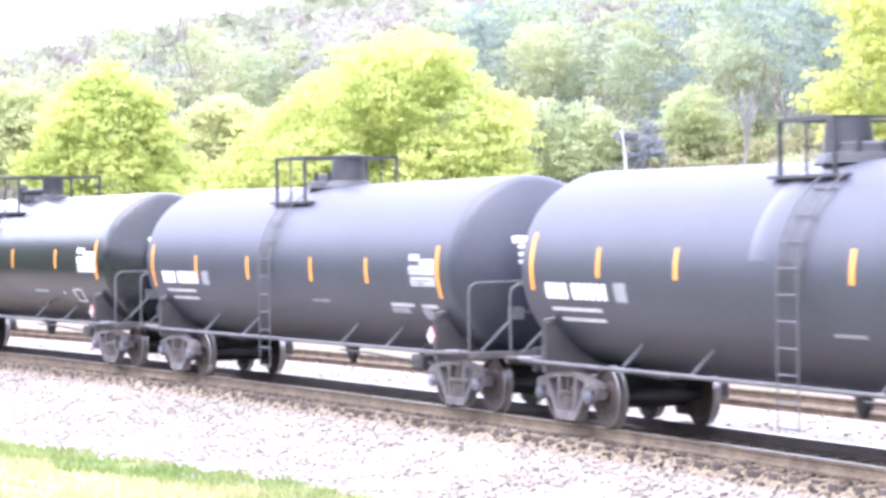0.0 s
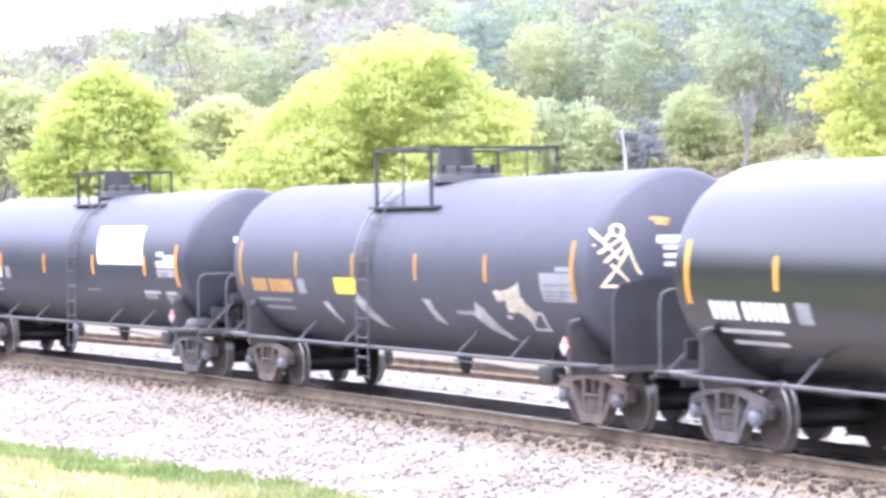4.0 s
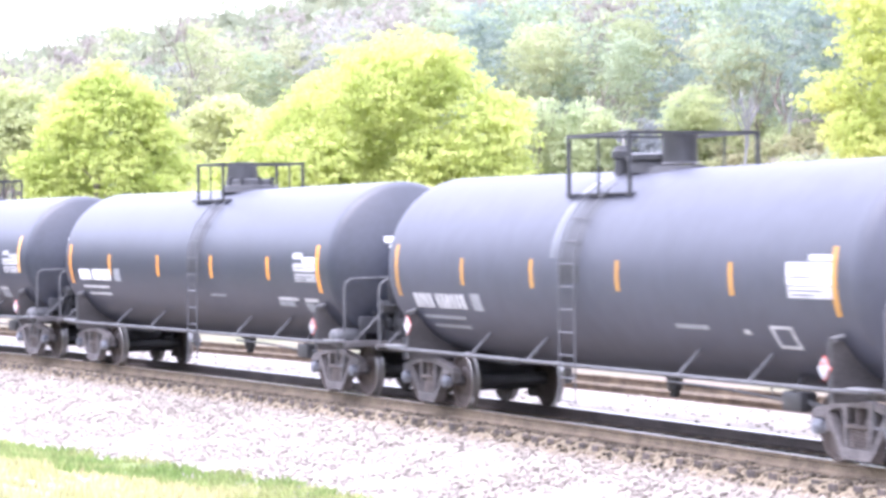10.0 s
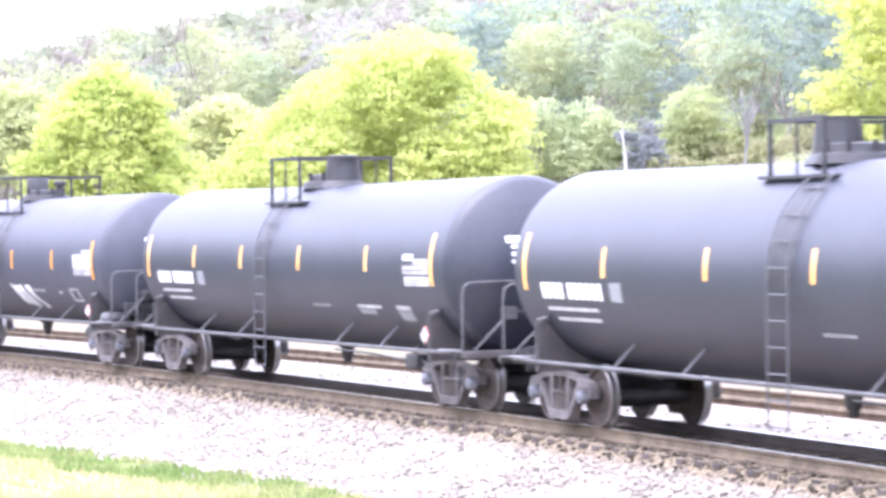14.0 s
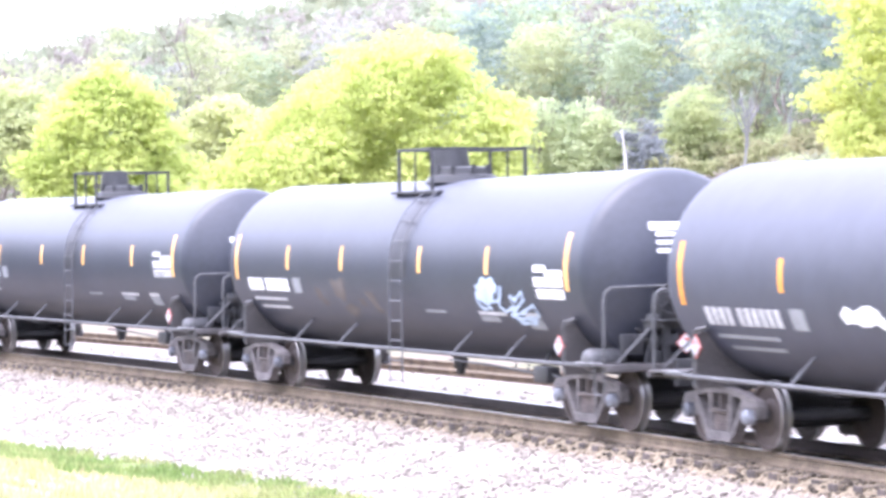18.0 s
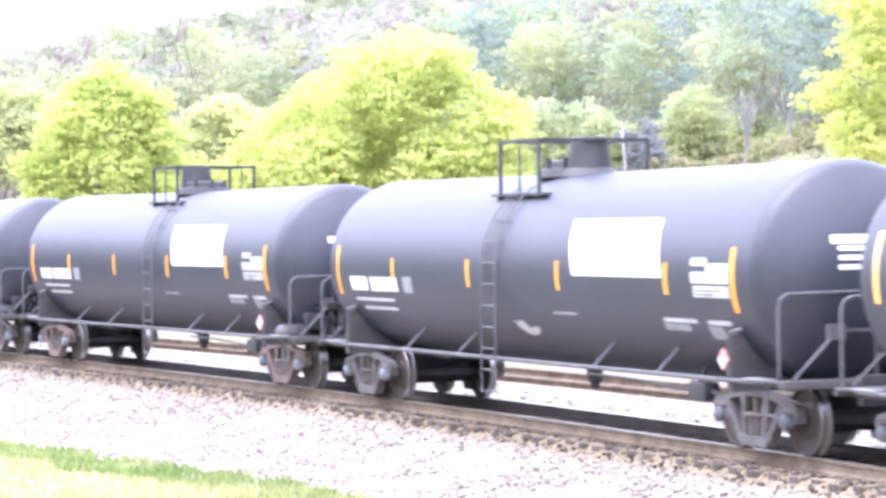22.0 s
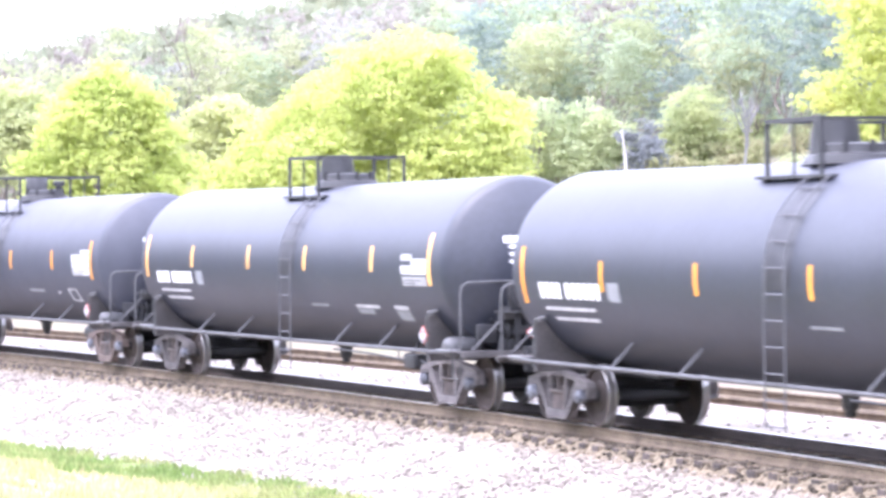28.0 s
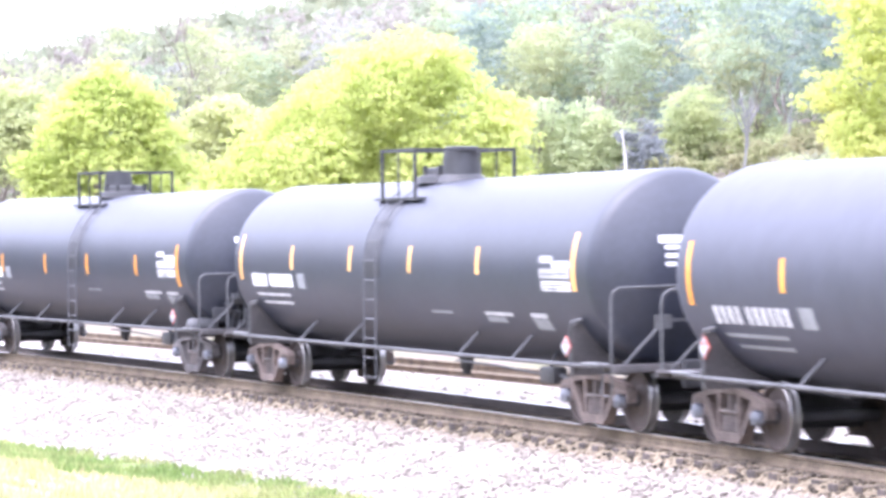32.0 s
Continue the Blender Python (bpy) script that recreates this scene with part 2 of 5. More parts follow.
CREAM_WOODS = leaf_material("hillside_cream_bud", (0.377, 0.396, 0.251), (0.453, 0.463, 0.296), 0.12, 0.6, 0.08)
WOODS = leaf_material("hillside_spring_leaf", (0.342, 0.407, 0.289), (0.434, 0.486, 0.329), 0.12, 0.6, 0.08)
HAZE_BLUE_WOODS = leaf_material("hillside_haze_blue_leaf", (0.267, 0.331, 0.291), (0.343, 0.394, 0.339), 0.12, 0.6, 0.08)
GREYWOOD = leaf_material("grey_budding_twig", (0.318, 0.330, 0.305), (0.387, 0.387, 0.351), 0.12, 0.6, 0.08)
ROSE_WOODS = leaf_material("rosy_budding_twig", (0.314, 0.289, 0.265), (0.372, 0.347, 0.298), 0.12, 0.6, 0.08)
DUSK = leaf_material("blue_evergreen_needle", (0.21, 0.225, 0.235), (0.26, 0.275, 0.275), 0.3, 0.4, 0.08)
HAZE_FARWOODS = leaf_material("ridge_haze_tinted_leaf", (0.250, 0.282, 0.203), (0.313, 0.329, 0.226), 0.04, 0.6, 0.08)
DRY_BLADE = leaf_material("dry_grass_blade", (0.50, 0.45, 0.26), (0.40, 0.41, 0.20), 0.9, 0.4)
BRUSH = leaf_material("dry_brush_leaf", (0.30, 0.33, 0.16), (0.36, 0.34, 0.21), 0.3, 0.5, 0.15)
BEHIND = leaf_material("dark_green_leaf", (0.10, 0.135, 0.06), (0.16, 0.19, 0.095), 0.06)
GROUND = ground_material()

# ---- the line of the track: a gentle curve between two straights; x along it, lateral across it ----
BEND = -0.00268


def track(x):
    if x < -80:
        return BEND / 2 * 1600 - BEND * 40 * (x + 80)
    if x > -10:
        return BEND / 2 * 900 + BEND * 30 * (x + 10)
    return BEND / 2 * (x + 40) ** 2


def heading(x):
    return math.atan((track(x + 0.05) - track(x - 0.05)) / 0.1)


def ground_z(x, lat):
    """The lie of the land: level track bed, sloping shoulders, a grassy bank towards the viewer, a wooded hill beyond the line."""
    if -0.8 <= lat <= 0.82:
        return -0.235
    if -1.18 <= lat < 0:
        return -0.235 + 0.04 * min(1, (-0.8 - lat) / 0.06) + 0.035 * noise.noise(Vector((x * 1.7, lat * 3, 5.0)))
    if -1.32 <= lat < 0:
        return -0.195 - 0.08 * (-1.18 - lat) / 0.14 + 0.05 * noise.noise(Vector((x * 1.1, lat * 3, 5.0)))
    if 0 < lat <= 6.3:
        z = -0.235 + 0.115 * min(1, (lat - 0.82) / 0.18)
        return z - 0.07 * max(0, min(1, (0.85 - abs(lat - 4.95)) / 0.1))
    if -1.5 < lat < 0:
        return -0.275 + (lat + 1.32) * 0.45 + 0.05 * noise.noise(Vector((x * 1.1, lat * 3, 5.0))) * (lat + 1.5) / 0.18
    if lat < 0:
        d = -lat
        if d < 3.6:
            z = -0.357 - (d - 1.5) * 0.154
        elif d < 7:
            z = -0.68 - (d - 3.6) * 0.035
        elif d < 19:
            z = -0.80 + (d - 7) * 0.17
        else:
            z = 1.24 + (d - 19) * 0.01
        if d > 70:
            z += (d - 70) * 0.16 if d < 500 else 69
        return z
    if lat < 8:
        return -0.12 - (lat - 6.3) * 0.232
    z = -0.515 + (lat - 8) * 0.035
    if lat > 40:
        rise = lat - 40
        z += 0.165 * (math.sqrt(rise * rise + 400) - 20) if lat < 520 else 72
        z += 1.6 * noise.noise(Vector((x * 0.02, lat * 0.02, 0.3))) * min(1, rise / 30)
    return z


def grass_edge(x):
    """How far from the line the grass begins: it draws nearer to the track towards the viewer."""
    return -6.95 + 0.135 * max(-6.0, min(11.5, x + 50.4))


def lush(x, lat):
    """Above nought where the bank is green: a strip behind the gravel's edge, wider away from the viewer."""
    return 1.15 + lat - grass_edge(x) + max(0.0, min(3.0, (-41.0 - x) * 0.55))


# ---- mesh building ----
CACHE = {}


def finish(bm, name, mats, smooth=True):
    bmesh.ops.recalc_face_normals(bm, faces=bm.faces)
    me = bpy.data.meshes.new(name)
    bm.to_mesh(me)
    bm.free()
    for m in mats if isinstance(mats, (list, tuple)) else [mats]:
        me.materials.append(m)
    if smooth:
        me.shade_smooth()
        me.set_sharp_from_angle(angle=radians(38))
    return me


def part(name, data, mats, parent, label="", at=None, smooth=True):
    """One mesh object under a thing or under a part."""
    me = finish(data, name, mats, smooth) if isinstance(data, bmesh.types.BMesh) else data
    ob = new(name, me)
    ob.parent = parent
    if at is not None:
        ob.matrix_basis = at
    if label:
        ob["label"] = label
    return ob


def shared(key, mats, make, smooth=True):
    """A mesh that is made once and used by all alike parts."""
    if key not in CACHE:
        bm = bmesh.new()
        make(bm)
        CACHE[key] = finish(bm, str(key[0] if isinstance(key, tuple) else key), mats, smooth)
    return CACHE[key]


def box(bm, x0, x1, y0, y1, z0, z1, bevel=0.0, slot=0):
    m = Matrix.LocRotScale(((x0 + x1) / 2, (y0 + y1) / 2, (z0 + z1) / 2), None, (x1 - x0, y1 - y0, z1 - z0))
    out = bmesh.ops.create_cube(bm, size=1, matrix=m)
    faces = list({f for v in out["verts"] for f in v.link_faces})
    for f in faces:
        f.material_index = slot
    if bevel:
        edges = list({e for v in out["verts"] for e in v.link_edges})
        bmesh.ops.bevel(bm, geom=edges, offset=bevel, segments=2, affect="EDGES", profile=0.5)


def sweep(bm, pts, r, n=8, slot=0, taper=None):
    """A round bar along a line of points, with closed ends."""
    pts = [Vector(p) for p in pts]
    rings, side = [], None
    for i, p in enumerate(pts):
        d = (pts[min(i + 1, len(pts) - 1)] - pts[max(i - 1, 0)]).normalized()
        if side is None:
            side = d.cross(Vector((0, 0, 1)) if abs(d.z) < 0.9 else Vector((1, 0, 0))).normalized()
        side = (side - d * side.dot(d)).normalized()
        up = d.cross(side)
        rr = r if taper is None else r + (taper - r) * i / (len(pts) - 1)
        rings.append([bm.verts.new(p + (side * math.cos(a) + up * math.sin(a)) * rr) for a in (2 * math.pi * k / n for k in range(n))])
    for a, b in zip(rings, rings[1:]):
        for k in range(n):
            bm.faces.new((a[k], a[(k + 1) % n], b[(k + 1) % n], b[k])).material_index = slot
    for ring in (rings[0][::-1], rings[-1]):
        bm.faces.new(ring).material_index = slot


def lathe(bm, rows, origin, axis, n=24, slots=None):
    """A turned shape: rows of (distance along the axis, radius)."""
    origin, axis = Vector(origin), Vector(axis).normalized()
    side = axis.cross(Vector((0, 0, 1)) if abs(axis.z) < 0.9 else Vector((1, 0, 0))).normalized()
    up = axis.cross(side)
    rings = []
    for d, r in rows:
        c = origin + axis * d
        rings.append([bm.verts.new(c + (side * math.cos(a) + up * math.sin(a)) * max(r, 1e-4)) for a in (2 * math.pi * k / n for k in range(n))])
    for i, (a, b) in enumerate(zip(rings, rings[1:])):
        for k in range(n):
            bm.faces.new((a[k], a[(k + 1) % n], b[(k + 1) % n], b[k])).material_index = slots[i] if slots else 0
    bm.faces.new(rings[0][::-1]).material_index = slots[0] if slots else 0
    bm.faces.new(rings[-1]).material_index = slots[-1] if slots else 0


def prism(bm, outline, y0, y1, slot=0):
    """A plate of that outline in x and z, from y0 to y1."""
    a = [bm.verts.new((x, y0, z)) for x, z in outline]
    b = [bm.verts.new((x, y1, z)) for x, z in outline]
    k = len(a)
    for i in range(k):
        bm.faces.new((a[i], a[(i + 1) % k], b[(i + 1) % k], b[i])).material_index = slot
    bm.faces.new(a[::-1]).material_index = slot
    bm.faces.new(b).material_index = slot


# ---- the ground, one sheet to the horizon ----
def steps(*spans):
    out = []
    for a, b, d in spans:
        k = max(1, round((b - a) / d))
        out += [a + (b - a) * i / k for i in range(k)]
    return out + [spans[-1][1]]


def build_ground():
    xs = steps((-2600, -800, 120), (-800, -300, 20), (-300, -90, 6), (-90, -24, 0.5), (-24, -8, 1.0), (-8, 120, 8), (120, 1400, 90))
    ls = steps((-1500, -200, 100), (-200, -40, 10), (-40, -10, 2), (-10, -7.5, 0.5), (-7.5, -1.5, 0.25), (-1.5, -1.32, 0.09), (-1.32, -1.18, 0.07), (-1.18, -0.9, 0.14), (-0.9, -0.8, 0.05), (-0.8, 0.82, 0.27), (0.82, 1.0, 0.09), (1.0, 3.8, 0.4), (3.8, 6.2, 0.15), (6.2, 8, 0.25),
               (8, 40, 2), (40, 340, 8), (340, 520, 30), (520, 1500, 140))
    verts, lat, bank, green = [], [], [], []
    for x in xs:
        for l in ls:
            z = ground_z(x, l)
            if -8 < l < -1.8:
                z += 0.05 * noise.noise(Vector((x * 0.9, l * 0.9, 1.7)))
            verts.append((x, track(x) + l, z))
            lat.append(l)
            bank.append(l - grass_edge(x))
            green.append(lush(x, l))
    w = len(ls)
    faces = [(i * w + j, (i + 1) * w + j, (i + 1) * w + j + 1, i * w + j + 1) for i in range(len(xs) - 1) for j in range(w - 1)]
    me = bpy.data.meshes.new("ground")
    me.from_pydata(verts, [], faces)
    me.attributes.new("lateral", "FLOAT", "POINT").data.foreach_set("value", lat)
    me.attributes.new("bank", "FLOAT", "POINT").data.foreach_set("value", bank)
    me.attributes.new("lush", "FLOAT", "POINT").data.foreach_set("value", green)
    me.materials.append(GROUND)
    me.shade_smooth()
    tagged(new("ground", me), "pale stone ballast, grassy bank and wooded hillside", "ground", kind="structure")


build_ground()

# ---- the two tracks ----
RAIL = [(-0.075, -0.18), (0.075, -0.18), (0.075, -0.168), (0.012, -0.145), (0.010, -0.05), (0.037, -0.04), (0.037, -0.006), (0.028, 0.0),
        (-0.028, 0.0), (-0.037, -0.006), (-0.037, -0.04), (-0.010, -0.05), (-0.012, -0.145), (-0.075, -0.168)]


def build_rail(lateral, polished, steel):
    xs = steps((-560, -80, 20), (-80, -10, 1.0), (-10, 420, 20))
    bm = bmesh.new()
    rings = []
    for x in xs:
        a = heading(x)
        rings.append([bm.verts.new((x - math.sin(a) * (lateral + u), track(x) + math.cos(a) * (lateral + u), z)) for u, z in RAIL])
    k = len(RAIL)
    for a, b in zip(rings, rings[1:]):
        for i in range(k):
            f = bm.faces.new((a[i], a[(i + 1) % k], b[(i + 1) % k], b[i]))
            f.material_index = 1 if i in (6, 7, 8) and polished else 0
    return finish(bm, "rail", [steel, HEAD])


def tie_mesh(bm):
    box(bm, -0.115, 0.115, -1.3, 1.3, -0.36, -0.182, 0.012)
    for f in bm.faces:
        if abs(f.calc_center_median().y) > 1.285:
            f.material_index = 1


def tie_plate_mesh(bm):
    box(bm, -0.1, 0.1, -0.15, 0.15, -0.186, -0.172, 0.004)
    for y in (-0.11, 0.11):
        box(bm, -0.012, 0.012, y - 0.012, y + 0.012, -0.176, -0.155)


def build_track(name, offset, polished, label):
    root = tagged(new(name), label, "railway track", kind="structure")
    for side in (-0.7525, 0.7525):
        part("rail", build_rail(offset + side, polished, SHADED_RAIL if polished and side > 0 else RUST), None, root, "steel rail with a polished head" if polished else "rust-brown steel rail")
    tie = shared("railroad_tie", [TIE, TIE_END], tie_mesh)
    plate = shared("tie_plate", RUST, tie_plate_mesh)
    rng = random.Random(4)
    near, rest = (-82, -12), bmesh.new()
    i = 0
    x = -300.0
    while x < 120:
        x += 0.533
        a = heading(x)
        m = pose(x - math.sin(a) * offset + rng.uniform(-0.02, 0.02), track(x) + math.cos(a) * offset + rng.uniform(-0.05, 0.05),
                 rng.uniform(-0.012, 0.0), 0, 0, math.degrees(a) + rng.uniform(-0.8, 0.8))
        if near[0] < x < near[1]:
            t = part("railroad_tie", tie, None, root, at=m)
            if name == "near_track":
                for s in (-0.7525, 0.7525):
                    part("tie_plate", plate, None, t, at=pose(0, s, 0))
        else:
            k = len(rest.verts)
            box(rest, -0.115, 0.115, -1.3, 1.3, -0.36, -0.182)
            rest.verts.ensure_lookup_table()
            bmesh.ops.transform(rest, matrix=m, verts=rest.verts[k:])
    ob = part("distant_ties", rest, TIE, root, smooth=False)
    ob["kind"] = "stuff"
    return root


build_track("near_track", 0.0, True, "main-line railway track with polished rails on dark wooden ties")
build_track("far_track", 4.95, False, "second railway track with rusty rails behind the train")

# ---- tank cars ----
R, ZC, XT, SAG = 1.48, 2.305, 7.62, 0.03
DOME, KNUCKLE = 2.2, 0.30      # radii of the dished ends and of the bend that joins them to the barrel
BEND_AT = DOME * (R - KNUCKLE) / (DOME - KNUCKLE)
HD = DOME - math.sqrt((DOME - KNUCKLE) ** 2 - (R - KNUCKLE) ** 2)


def dish(r):
    """How far a dished end stands out from the barrel's rim at that distance from the axis."""
    if r > BEND_AT:
        return math.sqrt(max(0.0, KNUCKLE ** 2 - (r - R + KNUCKLE) ** 2))
    return HD - DOME + math.sqrt(DOME ** 2 - r * r)


def tank_z(x):
    return ZC + SAG * min(abs(x), XT) / XT


def on_tank(x, z, side, lift=0.0):
    """A point on the tank's flank at that height, lifted off the shell."""
    c = tank_z(x)
    s = max(-0.999, min(0.999, (z - c) / R))
    return Vector((x, side * (R + lift) * math.sqrt(1 - s * s), c + (R + lift) * s))


def on_head(y, z, end, lift=0.0):
    """A point on the dished end."""
    return Vector((end * (XT + dish(min(0.995 * R, math.hypot(y, z - tank_z(XT)))) + lift), y, z))


def shell_mesh(bm):
    n = 72
    top = math.acos((BEND_AT - R + KNUCKLE) / KNUCKLE)
    rim = [R - KNUCKLE + KNUCKLE * math.cos(top * i / 8) for i in range(9)] + [BEND_AT * (1 - i / 8) for i in range(1, 9)]
    rows = [(-XT - dish(r), r) for r in rim[::-1]] + [(x, R) for x in (-7.2, -4.8, -2.4, -0.5)] + [(-0.02, R + 0.002), (0.02, R + 0.002)] + \
           [(x, R) for x in (0.5, 2.4, 4.8, 7.2)] + [(XT + dish(r), r) for r in rim]
    rings = [[bm.verts.new((x, max(r, 0.004) * math.cos(2 * math.pi * k / n), tank_z(x) + max(r, 0.004) * math.sin(2 * math.pi * k / n)))
              for k in range(n)] for x, r in rows]
    for a, b in zip(rings, rings[1:]):
        for k in range(n):
            bm.faces.new((a[k], a[(k + 1) % n], b[(k + 1) % n], b[k]))
    bm.faces.new(rings[0][::-1])
    bm.faces.new(rings[-1])


def patch(bm, x0, x1, z0, z1, side, slant=0.0, lift=0.006):
    """A thin painted or stuck-on panel that lies on the tank's flank."""
    nx, nz = max(1, round((x1 - x0) / 0.6)), max(2, round((z1 - z0) / 0.09))
    g = [[bm.verts.new(on_tank(x0 + (x1 - x0) * i / nx + slant * (z0 + (z1 - z0) * j / nz - z1), z0 + (z1 - z0) * j / nz, side, lift))
          for j in range(nz + 1)] for i in range(nx + 1)]
    for i in range(nx):
        for j in range(nz):
            bm.faces.new((g[i][j], g[i + 1][j], g[i + 1][j + 1], g[i][j + 1]))
    rim = [g[i][0] for i in range(nx + 1)] + [g[nx][j] for j in range(1, nz + 1)] + [g[i][nz] for i in range(nx - 1, -1, -1)] + \
          [g[0][j] for j in range(nz - 1, 0, -1)]
    low = [bm.verts.new(on_tank(v.co.x, v.co.z, side, -0.002)) for v in rim]
    for i in range(len(rim)):
        j = (i + 1) % len(rim)
        bm.faces.new((rim[i], rim[j], low[j], low[i]))


def head_patch(bm, y0, y1, z0, z1, end, lift=0.012):
    ny, nz = 3, 2
    g = [[bm.verts.new(on_head(y0 + (y1 - y0) * i / ny, z0 + (z1 - z0) * j / nz, end, lift)) for j in range(nz + 1)] for i in range(ny + 1)]
    for i in range(ny):
        for j in range(nz):
            bm.faces.new((g[i][j], g[i + 1][j], g[i + 1][j + 1], g[i][j + 1]))


def stroke(bm, pts, width, where, lift=0.008):
    """A sprayed line of that width through points on the shell."""
    pts = [Vector(p) for p in pts]
    fine = []
    for a, b in zip(pts, pts[1:]):
        k = max(1, round((b - a).length / 0.12))
        fine += [a + (b - a) * i / k for i in range(k)]
    fine.append(pts[-1])
    pair = []
    for i, p in enumerate(fine):
        d = (fine[min(i + 1, len(fine) - 1)] - fine[max(i - 1, 0)]).normalized()
        s = Vector((-d.y, d.x)) * width / 2 * (0.75 + 0.25 * math.sin(i * 1.7))
        pair.append((bm.verts.new(where(p + s, lift)), bm.verts.new(where(p - s, lift))))
    for a, b in zip(pair, pair[1:]):
        bm.faces.new((a[0], a[1], b[1], b[0]))


def flank(p, lift):
    return on_tank(p.x, p.y, -1, lift)


def front_head(p, lift):
    return on_head(p.x, p.y, 1, lift)


# running gear
def wheelset_mesh(bm):
    lathe(bm, [(-1.08, 0.06), (-0.82, 0.085), (-0.7, 0.1), (0.7, 0.1), (0.82, 0.085), (1.08, 0.06)], (0, 0, 0), (0, 1, 0), 12, [2] * 6)
    for s in (-1, 1):
        rows = [(0.685, 0.10), (0.685, 0.18), (0.70, 0.22), (0.715, 0.36), (0.690, 0.40), (0.690, 0.482), (0.715, 0.484), (0.725, 0.459),
                (0.82, 0.455), (0.828, 0.448), (0.828, 0.405), (0.785, 0.385), (0.765, 0.24), (0.80, 0.19), (0.80, 0.10)]
        lathe(bm, rows, (0, 0, 0), (0, s, 0), 30, [0, 0, 0, 0, 0, 1, 1, 1, 1, 0, 0, 0, 0, 0, 0])


def side_frame_mesh(bm):
    w = 0.07
    # top chord, hooked over the bearings at its ends
    prism(bm, [(-1.07, 0.67), (-1.12, 0.60), (-1.11, 0.44), (-1.05, 0.43), (-1.03, 0.58), (-0.76, 0.60), (-0.62, 0.68), (-0.30, 0.73), (0.30, 0.73), (0.62, 0.68), (0.76, 0.60), (1.03, 0.58), (1.05, 0.43),
               (1.11, 0.44), (1.12, 0.60), (1.07, 0.67), (0.74, 0.735), (0.30, 0.81), (-0.30, 0.81), (-0.74, 0.735)], -w, w)
    # spring seat
    prism(bm, [(-0.33, 0.09), (0.33, 0.09), (0.40, 0.17), (0.36, 0.23), (-0.36, 0.23), (-0.40, 0.17)], -w - 0.02, w + 0.02)
    for s in (-1, 1):
        # diagonal arm, column, and the inner leg of the bearing box
        prism(bm, [(s * 0.39, 0.14), (s * 0.74, 0.61), (s * 0.67, 0.67), (s * 0.33, 0.21)], -w - 0.006, w + 0.006)
        prism(bm, [(s * 0.25, 0.22), (s * 0.32, 0.22), (s * 0.34, 0.75), (s * 0.26, 0.75)], -w + 0.006, w - 0.006)
        prism(bm, [(s * 0.69, 0.41), (s * 0.75, 0.40), (s * 0.78, 0.61), (s * 0.70, 0.62)], -w + 0.004, w - 0.004)


def spring_mesh(bm):
    for x in (-0.165, 0.0, 0.165):
        rows = [(0.23 + 0.022 * i, 0.068 if i % 2 else 0.050) for i in range(12)]
        lathe(bm, rows, (x, 0, 0), (0, 0, 1), 10)


def bolster_end_mesh(bm):
    """The end of the truck's crossbeam in the frame's window: a sill and a rib before the dark hollow."""
    box(bm, -0.245, 0.245, -0.06, 0.085, 0.475, 0.52, 0.01)
    box(bm, -0.022, 0.022, -0.05, 0.06, 0.521, 0.735)
    box(bm, -0.245, -0.15, -0.05, 0.05, 0.521, 0.60, 0.01)


def truck_bolster_mesh(bm):
    box(bm, -0.20, 0.20, -0.93, 0.93, 0.50, 0.72, 0.03)
    lathe(bm, [(0.70, 0.30), (0.80, 0.30)], (0, 0, 0), (0, 0, 1), 20)
    for x in (-0.40, 0.40):
        box(bm, x - 0.05, x + 0.05, -0.80, 0.80, 0.26, 0.50, 0.02)
    for y in (-0.55, 0.55):
        box(bm, -0.75, 0.75, y - 0.03, y + 0.03, 0.60, 0.68, 0.01)


def cap_mesh(bm):
    lathe(bm, [(0.0, 0.10), (0.09, 0.105), (0.12, 0.09), (0.125, 0.045), (0.14, 0.04)], (0, 0, 0), (0, 1, 0), 16)


def adapter_mesh(bm):
    box(bm, -0.15, 0.15, -0.09, 0.09, 0.56, 0.63, 0.015)


AXLES = (-0.889, 0.889)


def add_truck(car, x, steel):
    truck = part("truck", shared("truck", FRAME, truck_bolster_mesh), None, car, at=pose(x, 0, 0))
    frame_mesh = shared(("side_frame", steel.name), steel, side_frame_mesh)
    for s in (-1, 1):
        part("side_frame", frame_mesh, None, truck, "dusty cast steel side frame" if steel is CAST else "rust-brown cast steel side frame", at=pose(0, s * 1.0, 0))
        part("spring_nest", shared("spring_nest", SPRING, spring_mesh), None, truck, "worn grey coil springs", at=pose(0, s * 1.0, 0))
        part("bolster_end", shared("bolster_end", SPRING, bolster_end_mesh), None, truck, at=pose(0, s * 1.0, 0, 0, 0, 0 if s > 0 else 180))
        for ax in AXLES:
            part("bearing_cap", shared("bearing_cap", CAP, cap_mesh), None, truck, "blue-grey roller bearing cap",
                 at=pose(ax, s * 1.03, 0.457, 0, 0, 0 if s > 0 else 180))
            part("bearing_adapter", shared(("bearing_adapter", steel.name), steel, adapter_mesh), None, truck, at=pose(ax, s * 1.0, 0))
    made = []
    for ax in AXLES:
        w = part("wheelset", shared("wheelset", [WHEEL, TREAD, FRAME], wheelset_mesh), None, truck, "rust-brown wheels with a bright tread on one axle",
                 at=pose(ax, 0, 0.457))
        made.append((w, ax))
    return made


